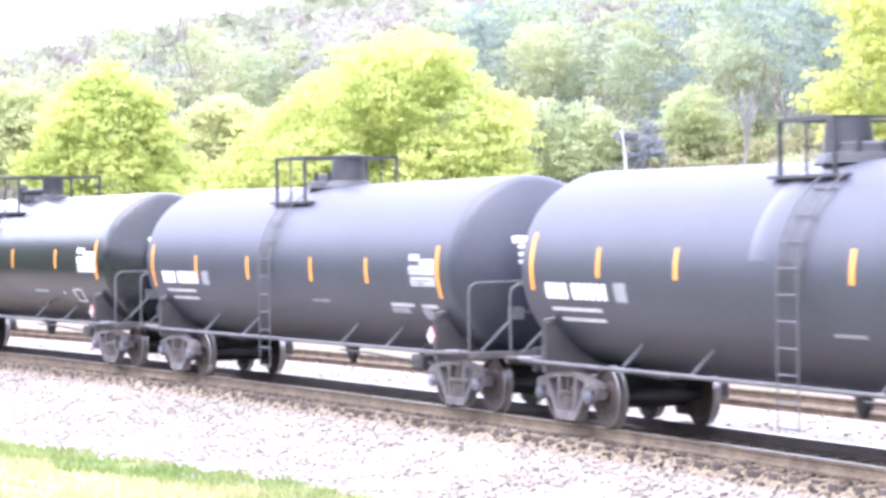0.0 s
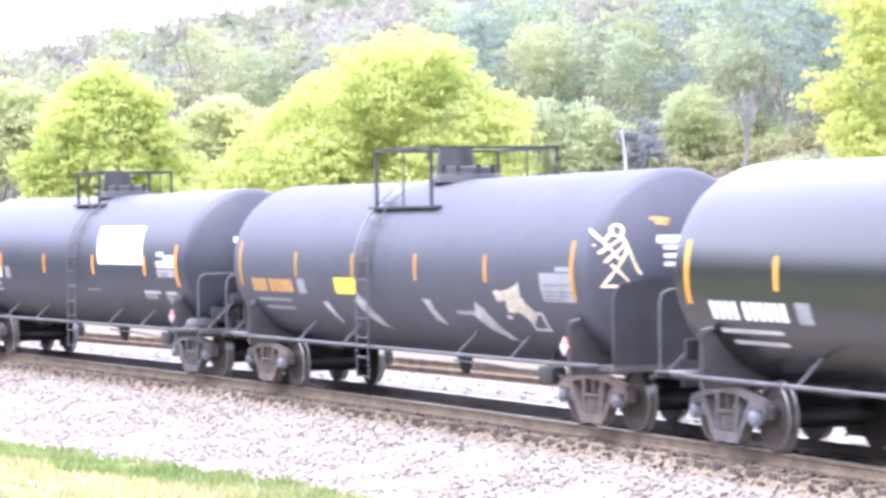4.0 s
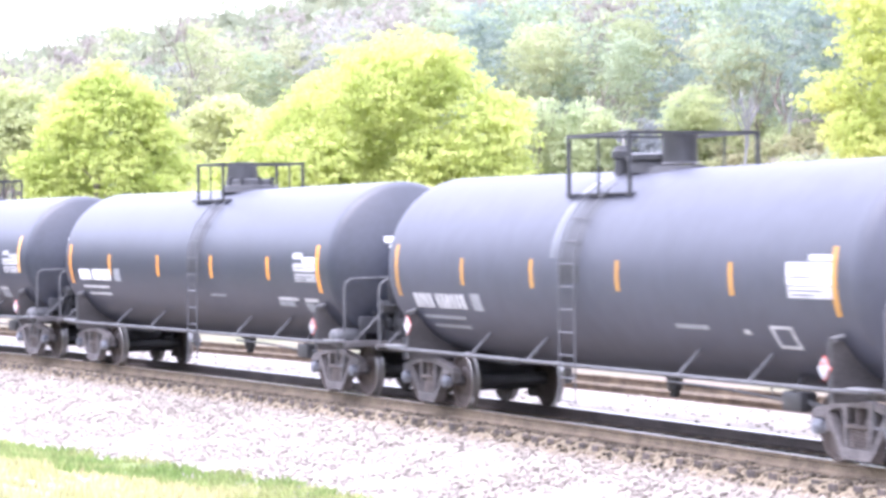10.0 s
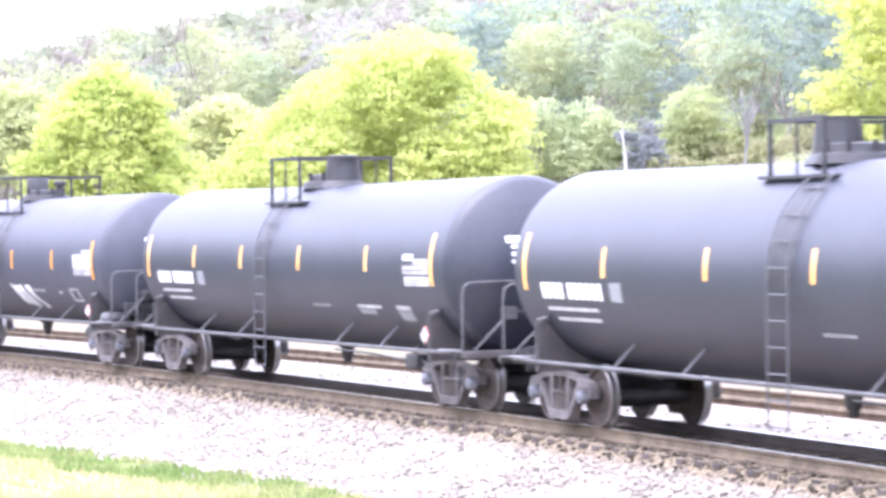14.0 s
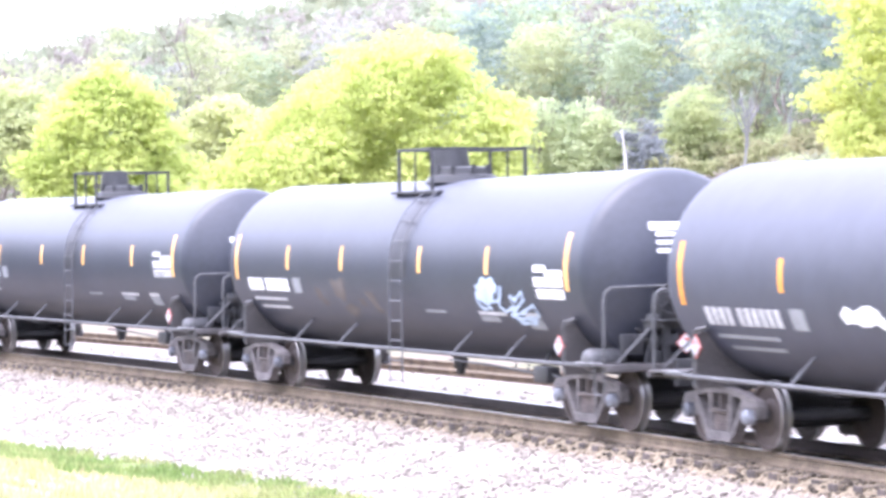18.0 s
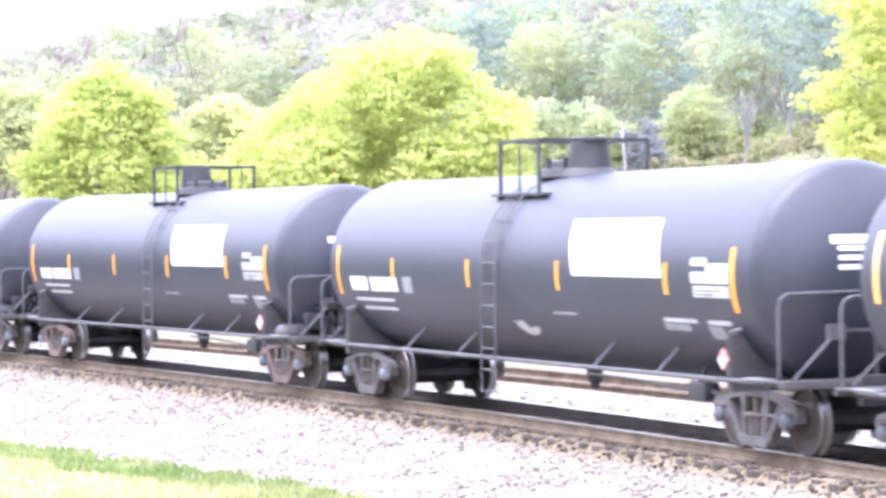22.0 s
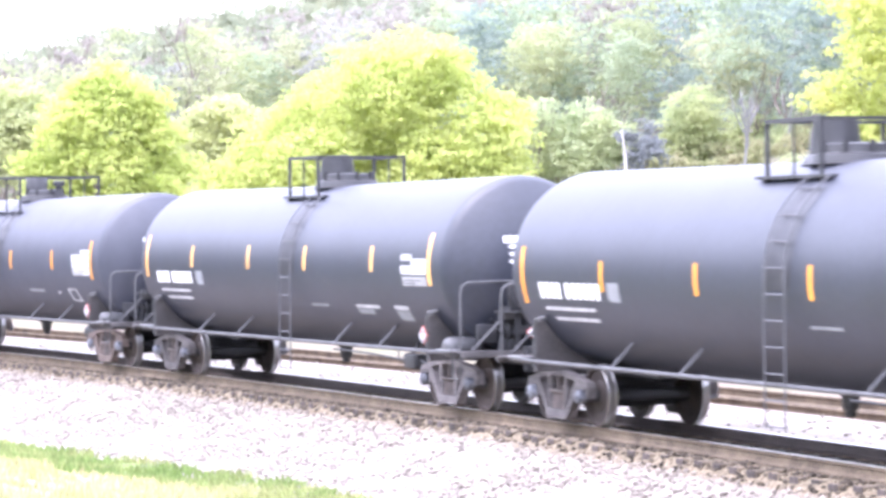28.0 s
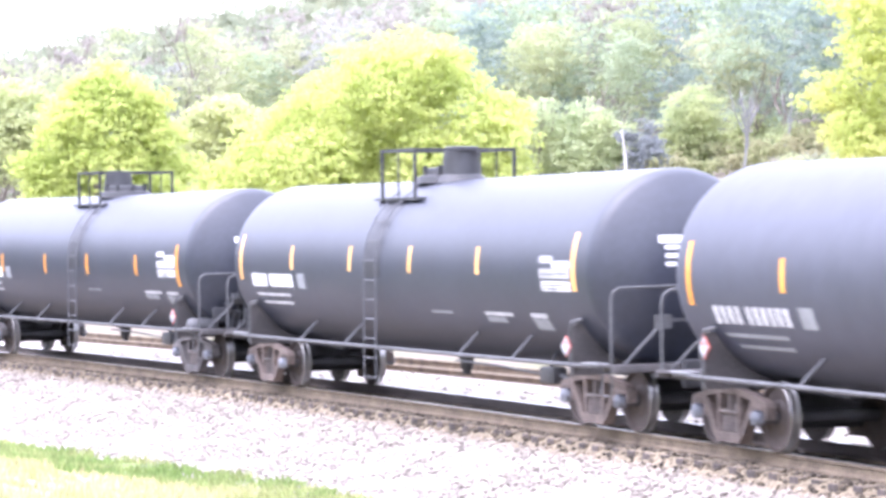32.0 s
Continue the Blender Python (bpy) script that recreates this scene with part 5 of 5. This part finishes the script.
def build_grass():
    g = np.random.default_rng(6)
    n = 40000
    x = -29 - 29 * g.random(n)
    edge = np.array([grass_edge(q) for q in x])
    lat = edge + 0.15 - 6.6 * g.random(n) ** 1.3
    tuft = np.array([noise.noise(Vector((a * 0.9, b * 1.2, 2.0))) for a, b in zip(x, lat)])
    inside = edge - lat
    keep = (tuft > -0.15 - 0.5 * np.clip(inside, -0.3, 1.0)) & ((tuft > -0.05) | (inside < 1.9))
    x, lat, tuft, inside = x[keep], lat[keep], tuft[keep], inside[keep]
    n = len(x)
    h = (0.05 + 0.09 * g.random(n)) * (1 + 0.9 * np.clip(tuft, 0, 1))
    a = 6.283 * g.random(n)
    y = np.array([track(q) for q in x]) + lat
    z = np.array([ground_z(p, q) for p, q in zip(x, lat)])
    w = 0.012 + 0.014 * g.random(n)
    lean = (g.random((n, 2)) - 0.5) * 0.12
    foot = np.stack([x, y, z], 1)
    side = np.stack([np.cos(a) * w, np.sin(a) * w, np.zeros(n)], 1)
    tip = foot + np.stack([lean[:, 0], lean[:, 1], h], 1)
    verts = np.stack([foot - side, foot + side, tip + side * 0.3, tip - side * 0.3], 1)
    dry = np.array([lush(p, q) + 1.5 * noise.noise(Vector((p * 0.9, q * 0.9, 9.0))) for p, q in zip(x, lat)]) < 0
    for name, pick, mat, label in (("grass", ~dry, BLADE, "green grass along the gravel"), ("dry_grass", dry, DRY_BLADE, "straw-coloured dry grass behind the green edge")):
        v = verts[pick].reshape(-1, 3)
        tagged(new(name, scatter_mesh(name, v, np.arange(len(v)).reshape(-1, 4), mat)), label, "grass", kind="stuff")


build_stones()
build_grass()


# ---- trees ----
def leaf_quads(g, lumps, n, size, ruffle=1.05, rise=0.12, inner=0.41, spray=8):
    """Leaves in flat sprays, strewn through the outer part of a crown that is made of lumps (x, y, z, radius, flatness)."""
    L = np.array(lumps, float)
    weight = L[:, 3] ** 2
    m = max(1, n // spray)
    pick = g.choice(len(L), size=m, p=weight / weight.sum())
    d = g.normal(size=(m, 3))
    d[:, 2] += 0.25
    d /= np.linalg.norm(d, axis=1)[:, None]
    rad = L[pick, 3] * (inner + (1.06 - inner) * np.sqrt(g.random(m)))
    p = L[pick, :3] + d * rad[:, None] * np.stack([np.ones(m), np.ones(m), L[pick, 4]], 1)
    p, d = np.repeat(p, spray, 0), np.repeat(d, spray, 0)
    n = len(p)
    p = p + g.normal(size=(n, 3)) * np.array([1.7, 1.7, 0.6]) * size
    nrm = d + ruffle * g.normal(size=(n, 3))
    nrm[:, 2] += rise
    nrm /= np.linalg.norm(nrm, axis=1)[:, None]
    t = np.cross(nrm, g.normal(size=(n, 3)))
    t /= np.linalg.norm(t, axis=1)[:, None]
    b = np.cross(nrm, t)
    s = size * (0.55 + 0.9 * g.random((n, 1)))
    return np.stack([p - t * s, p - b * s * 0.62, p + t * s, p + b * s * 0.62], 1).reshape(-1, 3)


def crown_mesh(name, g, lumps, n, size, mat):
    v = leaf_quads(g, lumps, n, size)
    return scatter_mesh(name, v, np.arange(len(v)).reshape(-1, 4), mat)


def trunk_mesh(seed, height, r, limbs, mat, spread=0.5, twigs=0):
    """A tapered trunk that forks into bent limbs."""
    rng = random.Random(seed)
    bm = bmesh.new()

    def limb(p, d, length, r0, depth):
        pts, q = [p], p
        for i in range(5):
            d = (d + Vector((rng.uniform(-0.22, 0.22), rng.uniform(-0.22, 0.22), rng.uniform(-0.02, 0.16)))).normalized()
            q = q + d * length / 5
            pts.append(q)
        sweep(bm, pts, r0, 7 if depth else 10, taper=r0 * 0.45)
        if depth < twigs + 1:
            for k in range(3 if depth else limbs):
                at = pts[rng.randint(2, 5)]
                a = rng.uniform(0, 6.28)
                side = Vector((math.cos(a) * spread, math.sin(a) * spread, rng.uniform(0.45, 0.9)))
                limb(at, (d * 0.4 + side).normalized(), length * rng.uniform(0.45, 0.65), r0 * 0.5, depth + 1)

    limb(Vector((0, 0, -0.3)), Vector((0, 0, 1)), height, r, 0)
    return finish(bm, "trunk", mat)


def build_tree(name, label, x, y, lumps, n, size, leaf, bark, trunk_h, trunk_r, seed, z=None):
    root = tagged(new(name), label, "tree")
    lat = y - track(x)
    z = ground_z(x, lat) if z is None else z
    root.location = (x, y, z)
    g = np.random.default_rng(seed)
    part("trunk", trunk_mesh(seed, trunk_h, trunk_r, 6, bark, twigs=1), None, root)
    if lumps:
        low = [(a, b, c - z, r, f) for a, b, c, r, f in lumps]
        part("crown", crown_mesh("crown", g, low, n, size, leaf), None, root)
    return root


ACROSS = Vector((0.3844, 0.9232, 0))      # to the right as the viewer looks
AWAY = Vector((-0.9232, 0.3844, 0))


def crown(rows, depth, seed, extra=14, small=0.45):
    """Lumps from rows of (right, height, radius), filled out in depth with smaller ones round each."""
    rng = random.Random(seed)
    out = []
    for u, h, r in rows:
        for k in range(2):
            w = rng.uniform(-depth, depth)
            p = ACROSS * u + AWAY * w
            out.append((p.x, p.y, h, r, 0.9))
        for k in range(extra // len(rows) + 2):
            a, b = rng.uniform(0, 6.28), rng.uniform(-0.4, 0.75)
            q = ACROSS * (u + r * 1.0 * math.cos(a)) + AWAY * (depth * rng.uniform(-1, 1))
            out.append((q.x, q.y, h + r * 0.8 * b, r * small * rng.uniform(0.7, 1.2), 0.85))
    return out


# the broad maple behind the train, the round one beside it, and the golden one at the end of the row
build_tree("maple_tree", "broad lime-green spring maple with a domed crown", -121.0, 27.6,
           crown([(-4.5, 5.3, 1.9), (-2.6, 5.4, 2.3), (-3.5, 6.4, 2.3), (-1.4, 7.6, 2.8), (1.0, 9.0, 2.7), (0.5, 9.9, 1.7), (1.6, 10.7, 1.6), (2.6, 9.6, 1.7), (3.6, 7.9, 2.6), (5.1, 6.6, 1.9), (6.0, 5.4, 1.5), (6.2, 4.4, 1.4), (-5.9, 4.9, 1.5), (-6.6, 4.0, 1.2),
                  (0.0, 4.8, 3.0), (-3.4, 4.2, 2.4), (3.4, 4.4, 2.8)], 3.4, 21, 60), 88000, 0.105, LIME, BARK, 3.8, 0.34, 21)
build_tree("maple_tree", "round fresh-green spring maple", -145.2, 22.3,
           crown([(-0.1, 11.0, 0.9), (0.5, 10.2, 1.2), (-0.8, 10.0, 1.2), (-1.6, 8.8, 1.5), (1.5, 9.2, 1.5), (-2.1, 7.4, 1.6), (2.2, 7.6, 1.6), (0, 8.2, 2.0), (-2.5, 5.8, 1.6), (2.6, 5.8, 1.7),
                  (0, 5.6, 2.4), (-2.9, 4.4, 1.5), (2.4, 4.2, 1.7)], 2.2, 22, 44), 52000, 0.112, FRESH, BARK, 3.6, 0.28, 22)
build_tree("maple_tree", "tall golden-green spring tree", -95.5, 43.1,
           crown([(-4.9, 12.0, 1.0), (-4.2, 11.0, 1.0), (-3.8, 10.2, 0.9), (-4.1, 9.2, 1.0), (-5.1, 8.0, 1.1), (-4.5, 7.0, 1.3), (-4.9, 6.2, 0.9), (-4.2, 5.2, 1.3), (-3.2, 6.2, 2.0), (-3.4, 8.4, 1.9),
                  (-3.0, 10.6, 2.0), (-2.6, 12.6, 2.2), (0.4, 12.4, 2.4), (1.4, 9.6, 3.0), (0, 7.0, 2.8), (-2.4, 4.6, 1.8), (3.4, 8.0, 2.8), (2.8, 5.4, 2.8)],
                 2.6, 23, 50), 60000, 0.095, GOLD_LEAF, BARK, 4.5, 0.32, 23)
build_tree("young_tree", "pale yellow budding young tree", -171.5, 37.4,
           crown([(-1.6, 9.6, 1.4), (0.2, 10.0, 1.5), (1.9, 9.0, 1.5), (-1.0, 7.6, 1.8), (1.2, 7.2, 1.9), (2.6, 6.6, 1.6), (-1.8, 5.6, 1.6), (0.6, 5.4, 2.0)], 1.8, 24, 30),
           17000, 0.15, CREAM_LEAF, BARK, 6.0, 0.18, 24)
build_tree("young_tree", "pale yellow budding young tree", -163.0, 46.0,
           crown([(-1.2, 8.6, 1.6), (0.6, 9.0, 1.7), (0.0, 7.0, 2.0), (1.8, 7.0, 1.6), (-1.4, 6.0, 1.6)], 1.6, 34, 24), 12000, 0.15, CREAM_LEAF, BARK, 5.5, 0.16, 34)
build_tree("young_tree", "upright pale-green young tree at the wood's edge", -174.0, 71.8,
           crown([(0.2, 11.6, 1.0), (-0.5, 10.8, 1.2), (0.8, 10.6, 1.2), (-1.2, 9.6, 1.3), (1.3, 9.4, 1.3), (0, 9.6, 1.6), (-1.5, 8.4, 1.1), (1.5, 8.4, 1.1), (0, 8.4, 1.5), (0, 7.4, 1.3)], 1.4, 25, 24),
           7500, 0.13, MIST_LEAF, BARK, 4.0, 0.16, 25)
build_tree("young_tree", "pale cream-green tree at the foot of the slope", -181.4, 26.6,
           crown([(-1.6, 10.6, 1.6), (-0.4, 11.6, 1.5), (0.9, 11.0, 1.4), (-2.2, 9.2, 1.8), (0.0, 9.4, 2.0), (1.6, 9.2, 1.5), (-1.0, 7.4, 2.2), (1.0, 7.4, 1.9)], 1.8, 26, 24),
           13000, 0.15, MIST_LEAF, BARK, 4.5, 0.2, 26)
for i, (u, w, h, r) in enumerate(((-12.4, 3, 9.6, 1.9), (-10.6, -2, 10.4, 1.7), (-9.0, 2, 9.2, 1.8), (-7.2, -3, 10.2, 1.6), (-5.6, 2, 9.0, 1.7), (-4.4, -2, 8.0, 1.4),
                                  (4.6, 4, 9.4, 1.8), (6.6, 1, 8.6, 1.6))):
    q = Vector((-174.0, 71.8, 0)) + ACROSS * u + AWAY * w
    build_tree("young_tree", "misty green young tree at the wood's edge", q.x, q.y,
               crown([(0, h, r * 0.8), (-r * 0.6, h - r * 0.6, r * 0.8), (r * 0.6, h - r * 0.7, r * 0.8), (-r * 0.3, h - r * 1.4, r), (r * 0.5, h - r * 1.6, r * 0.9), (0, h - r * 2.2, r * 0.9)],
                     r * 0.7, 40 + i, 18), 4800, 0.13, MIST_LEAF if i % 2 == 0 else SAGE, BARK, 4.0, 0.14, 40 + i)


def build_bare(name, label, x, y, height, r, bark, seed, limbs=7, twigs=2):
    root = tagged(new(name), label, "tree")
    root.location = (x, y, ground_z(x, y - track(x)))
    part("trunk", trunk_mesh(seed, height, r, limbs, bark, 0.42, twigs), None, root)
    return root


def build_snag(x, y, height, r):
    """A dead trunk, straight and broken off, with the stubs of its limbs."""
    root = tagged(new("dead_tree"), "bleached dead trunk standing at the wood's edge", "tree")
    z = ground_z(x, y - track(x))
    root.location = (x, y, z)
    rng, bm = random.Random(51), bmesh.new()
    sweep(bm, [(0.05, 0.12, -0.3), (0.06, 0.10, height * 0.4), (0.0, 0.0, height * 0.75), (-0.06, -0.14, height)], r, 10, taper=r * 0.4)
    part("trunk", bm, PALE_BARK, root)
    for k, h in enumerate((0.62, 0.8)):
        bm = bmesh.new()
        a = rng.uniform(0, 6.28)
        sweep(bm, [(0, 0.0, height * h), (0.2 * math.cos(a), 0.2 * math.sin(a), height * h + 0.2), (0.3 * math.cos(a), 0.3 * math.sin(a), height * h + 0.5)], r * 0.3, 6, taper=0.02)
        part("broken_limb", bm, PALE_BARK, root)


build_snag(-161.8, 60.6, 4.6, 0.13)
build_bare("bare_tree", "pale leafless tree against the wooded hill", -164.3, 70.6, 4.4, 0.11, GREY_BARK, 52)
build_bare("bare_tree", "pale leafless tree against the wooded hill", -167.0, 74.6, 3.2, 0.08, GREY_BARK, 53, 5, 1)
build_bare("bare_tree", "tall thin leafless tree on the slope", -249.3, 59.0, 12.0, 0.17, BARK, 54, 5, 1)
for i, (u, w) in enumerate(((0, 0), (1.6, 8), (-3.2, 4), (4.4, 2), (6.0, 10), (-6.0, 12), (-8.5, -4), (-4.8, -10), (2.6, -12), (-1.4, -6), (8.0, -3))):
    q = Vector((-285.0, 60.5, 0)) + ACROSS * u + AWAY * w
    build_bare("bare_tree", "leafless grey tree on the ridge", q.x, q.y, 9.5 + (i * 37 % 5) * 0.5, 0.17, BARK, 60 + i, 7, 1)


# ---- woods on the hill, and unseen ones added for the tanks' reflections ----
def forest(name, label, spots, leaf, seed, quads, size):
    g = np.random.default_rng(seed)
    rng = random.Random(seed)
    verts = []
    for x, y, h, r in spots:
        z = ground_z(x, y - track(x))
        lumps = []
        for k in range(15):
            a, b = rng.uniform(0, 6.28), rng.uniform(0.0, 1.0) ** 0.8
            q = r * 0.70 * math.sqrt(1 - b * 0.8) * rng.uniform(0.4, 1.1)
            lumps.append((x + q * math.cos(a), y + q * math.sin(a), z + h * (0.10 + 0.80 * b), r * rng.uniform(0.30, 0.52), 0.85))
        verts.append(leaf_quads(g, lumps, quads, size, 0.75, 0.25, 0.25, 10))
    v = np.concatenate(verts)
    ob = new(name, scatter_mesh(name, v, np.arange(len(v)).reshape(-1, 4), leaf))
    return tagged(ob, label, "woods", kind="stuff")


def hill_spots(seed, near, far, angle0, angle1, n, gap, keep=lambda lat, d: True):
    rng, out, cells = random.Random(seed), [], {}
    for tries in range(n * 12):
        if len(out) >= n:
            break
        a = radians(rng.uniform(angle0, angle1))
        d = math.sqrt(rng.uniform(near * near, far * far))
        x, y = EYE[0] - d * math.sin(a), EYE[1] + d * math.cos(a)
        lat = y - track(x)
        key = (round(x / gap), round(y / gap))
        if key in cells or not keep(lat, d):
            continue
        cells[key] = 1
        out.append((x, y, rng.uniform(9.5, 15.0), rng.uniform(3.4, 5.4)))
    return out


HILL = hill_spots(7, 196, 400, 56, 78.5, 640, 4.4, lambda lat, d: lat > 86 or (lat > 62 and d > 255))
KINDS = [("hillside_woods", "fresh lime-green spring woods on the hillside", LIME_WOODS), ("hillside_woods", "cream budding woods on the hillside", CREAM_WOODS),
         ("hillside_woods", "soft green spring woods on the hillside", WOODS), ("hillside_woods", "blue-green hazy woods on the hillside", HAZE_BLUE_WOODS),
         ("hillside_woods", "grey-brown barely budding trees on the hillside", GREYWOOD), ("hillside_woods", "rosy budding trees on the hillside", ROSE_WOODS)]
# what grows where, haze tints included: chances of each kind at the east end of the slope, in its middle and at its
# west end
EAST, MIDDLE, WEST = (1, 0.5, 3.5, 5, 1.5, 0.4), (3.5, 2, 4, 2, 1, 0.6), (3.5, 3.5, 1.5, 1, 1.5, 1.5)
grown, ridge, rng = [[] for k in KINDS], [], random.Random(70)
for x, y, h, r in HILL:
    west = (math.degrees(math.atan2(-x, y - EYE[1])) - 58.6) / 17.6
    d = math.hypot(x, y - EYE[1])
    if west > 0.62:
        h += 2.2 * min(1, (west - 0.62) / 0.15)
    if d >= 285:
        ridge.append((x, y, h, r))
        continue
    a, b, f = (EAST, MIDDLE, west / 0.5) if west < 0.5 else (MIDDLE, WEST, west / 0.5 - 1)
    chance = [max(0.0, p + (q - p) * max(0.0, min(1.0, f))) for p, q in zip(a, b)]
    grown[rng.choices(range(len(KINDS)), chance)[0]].append((x, y, h, r))
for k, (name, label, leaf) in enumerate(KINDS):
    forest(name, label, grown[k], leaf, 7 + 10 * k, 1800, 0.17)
forest("ridge_woods", "hazy green spring woods along the ridge", ridge[::2], HAZE_FARWOODS, 47, 300, 0.44)
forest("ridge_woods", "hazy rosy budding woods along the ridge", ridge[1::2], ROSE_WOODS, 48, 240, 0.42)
forest("evergreens", "dark evergreens in a hollow of the wood", [(*(Vector((-168.6, 65.2, 0)) + ACROSS * u + AWAY * w).xy, h, 1.5) for u, w, h in ((-0.6, 0, 4.6), (0.9, 2, 4.0), (0.3, 4, 5.2))],
       DUSK, 13, 900, 0.13)
forest("brush", "low yellowish brush along the foot of the wood", [(*(Vector((-172.0, 74.0, 0)) + ACROSS * (u * 0.6) + AWAY * (7 * math.sin(u * 2.1))).xy, 1.5 + 0.5 * math.sin(u * 1.7), 1.7 + 0.5 * math.cos(u * 2.9))
       for u in range(-16, 38)], BRUSH, 12, 300, 0.15)
forest("brush", "yellow-green brush below the golden tree", [(*(Vector((-143.0, 64.6, 0)) + ACROSS * (u * 0.8) + AWAY * (5 * math.sin(u * 2.3))).xy, 1.9 + 0.5 * math.sin(u * 1.3), 1.5 + 0.4 * math.cos(u * 2.1))
       for u in range(-4, 12)], LIME_WOODS, 16, 360, 0.11)
forest("far_woods", "hazy pale-green spring woods higher on the hill", hill_spots(8, 400, 900, 55, 79, 420, 9.0, lambda lat, d: lat > 90), HAZE_FARWOODS, 8, 110, 1.1)
forest("surrounding_woods", "spring woods along the line beyond the view", hill_spots(9, 90, 420, 20, 54, 90, 9.0, lambda lat, d: lat > 60), WOODS, 9, 220, 0.9)
# out of view: added so the tanks mirror dark trees and less sky
forest("woods_beyond", "dark green woods beside the line behind the viewer", [(s * 1.0, track(s) + 24 + q + 4 * math.sin(s), 20, 6.5) for s in range(-30, 190, 6) for q in (0, 7)],
       BEHIND, 11, 300, 1.1)
forest("woods_behind", "dark green woods on the slope facing the train", [(s * 1.0, track(s) - 62 - q, 16, 6.5) for s in range(-160, 200, 9) for q in (0, 9)],
       BEHIND, 10, 260, 1.1)
forest("near_thicket", "dark green thicket beside the line up the track", [(s * 1.0, track(s) - 9 - q, 3.2, 2.6) for s in range(-200, -68, 4) for q in (0, 5, 10)],
       BEHIND, 15, 200, 0.5)
forest("woods_ahead", "dark green woods close beside the line up the track", [(s * 1.0, track(s) - 24 - q + 2 * math.sin(s), 20, 7) for s in range(-330, -128, 9) for q in (0, 9)],
       BEHIND, 14, 260, 1.1)


# ---- the train rolls towards the viewer ----
SPEED, PITCH, WHEEL_R = 10.443, 18.277, 0.457

# the speed wavers a little: seconds, and metres ahead of an even pace
SURGE = [(0, 0.03), (2, -0.055), (3.5, -0.075), (5.5, -0.028), (7, -0.072), (9, -0.14), (11, -0.197), (12.5, -0.222), (14.5, -0.22), (16.5, -0.245), (18, -0.25),
         (20, -0.243), (21.5, -0.25), (23.1, -0.237), (23.3, -0.572), (24.5, -0.528), (25.5, -0.461), (27.5, -0.331), (29, -0.196), (30.5, -0.089), (32, 0.016)]


def run(t):
    return SPEED * t + float(np.interp(t, [a for a, b in SURGE], [b for a, b in SURGE]))


def car_pose(x):
    a, b = track(x - 7.0), track(x + 7.0)
    return pose(x, (a + b) / 2, 0, 0, 0, math.degrees(math.atan2(b - a, 14.0)))


def motions():
    turns = [(f / 30, math.degrees(SPEED * f / 30 / WHEEL_R)) for f in range(0, 961, 2)]
    times = sorted({0.5 * i for i in range(65)} | {a for a, b in SURGE})
    for number, car, shell, wheels in CARS:
        walk(car, [(t, car_pose(-31.77 - PITCH * number + run(t))) for t in times])
        for wheel, x in wheels:
            walk(wheel, [(t, pose(x, 0, WHEEL_R, 0, turn, 0)) for t, turn in turns])


motions()
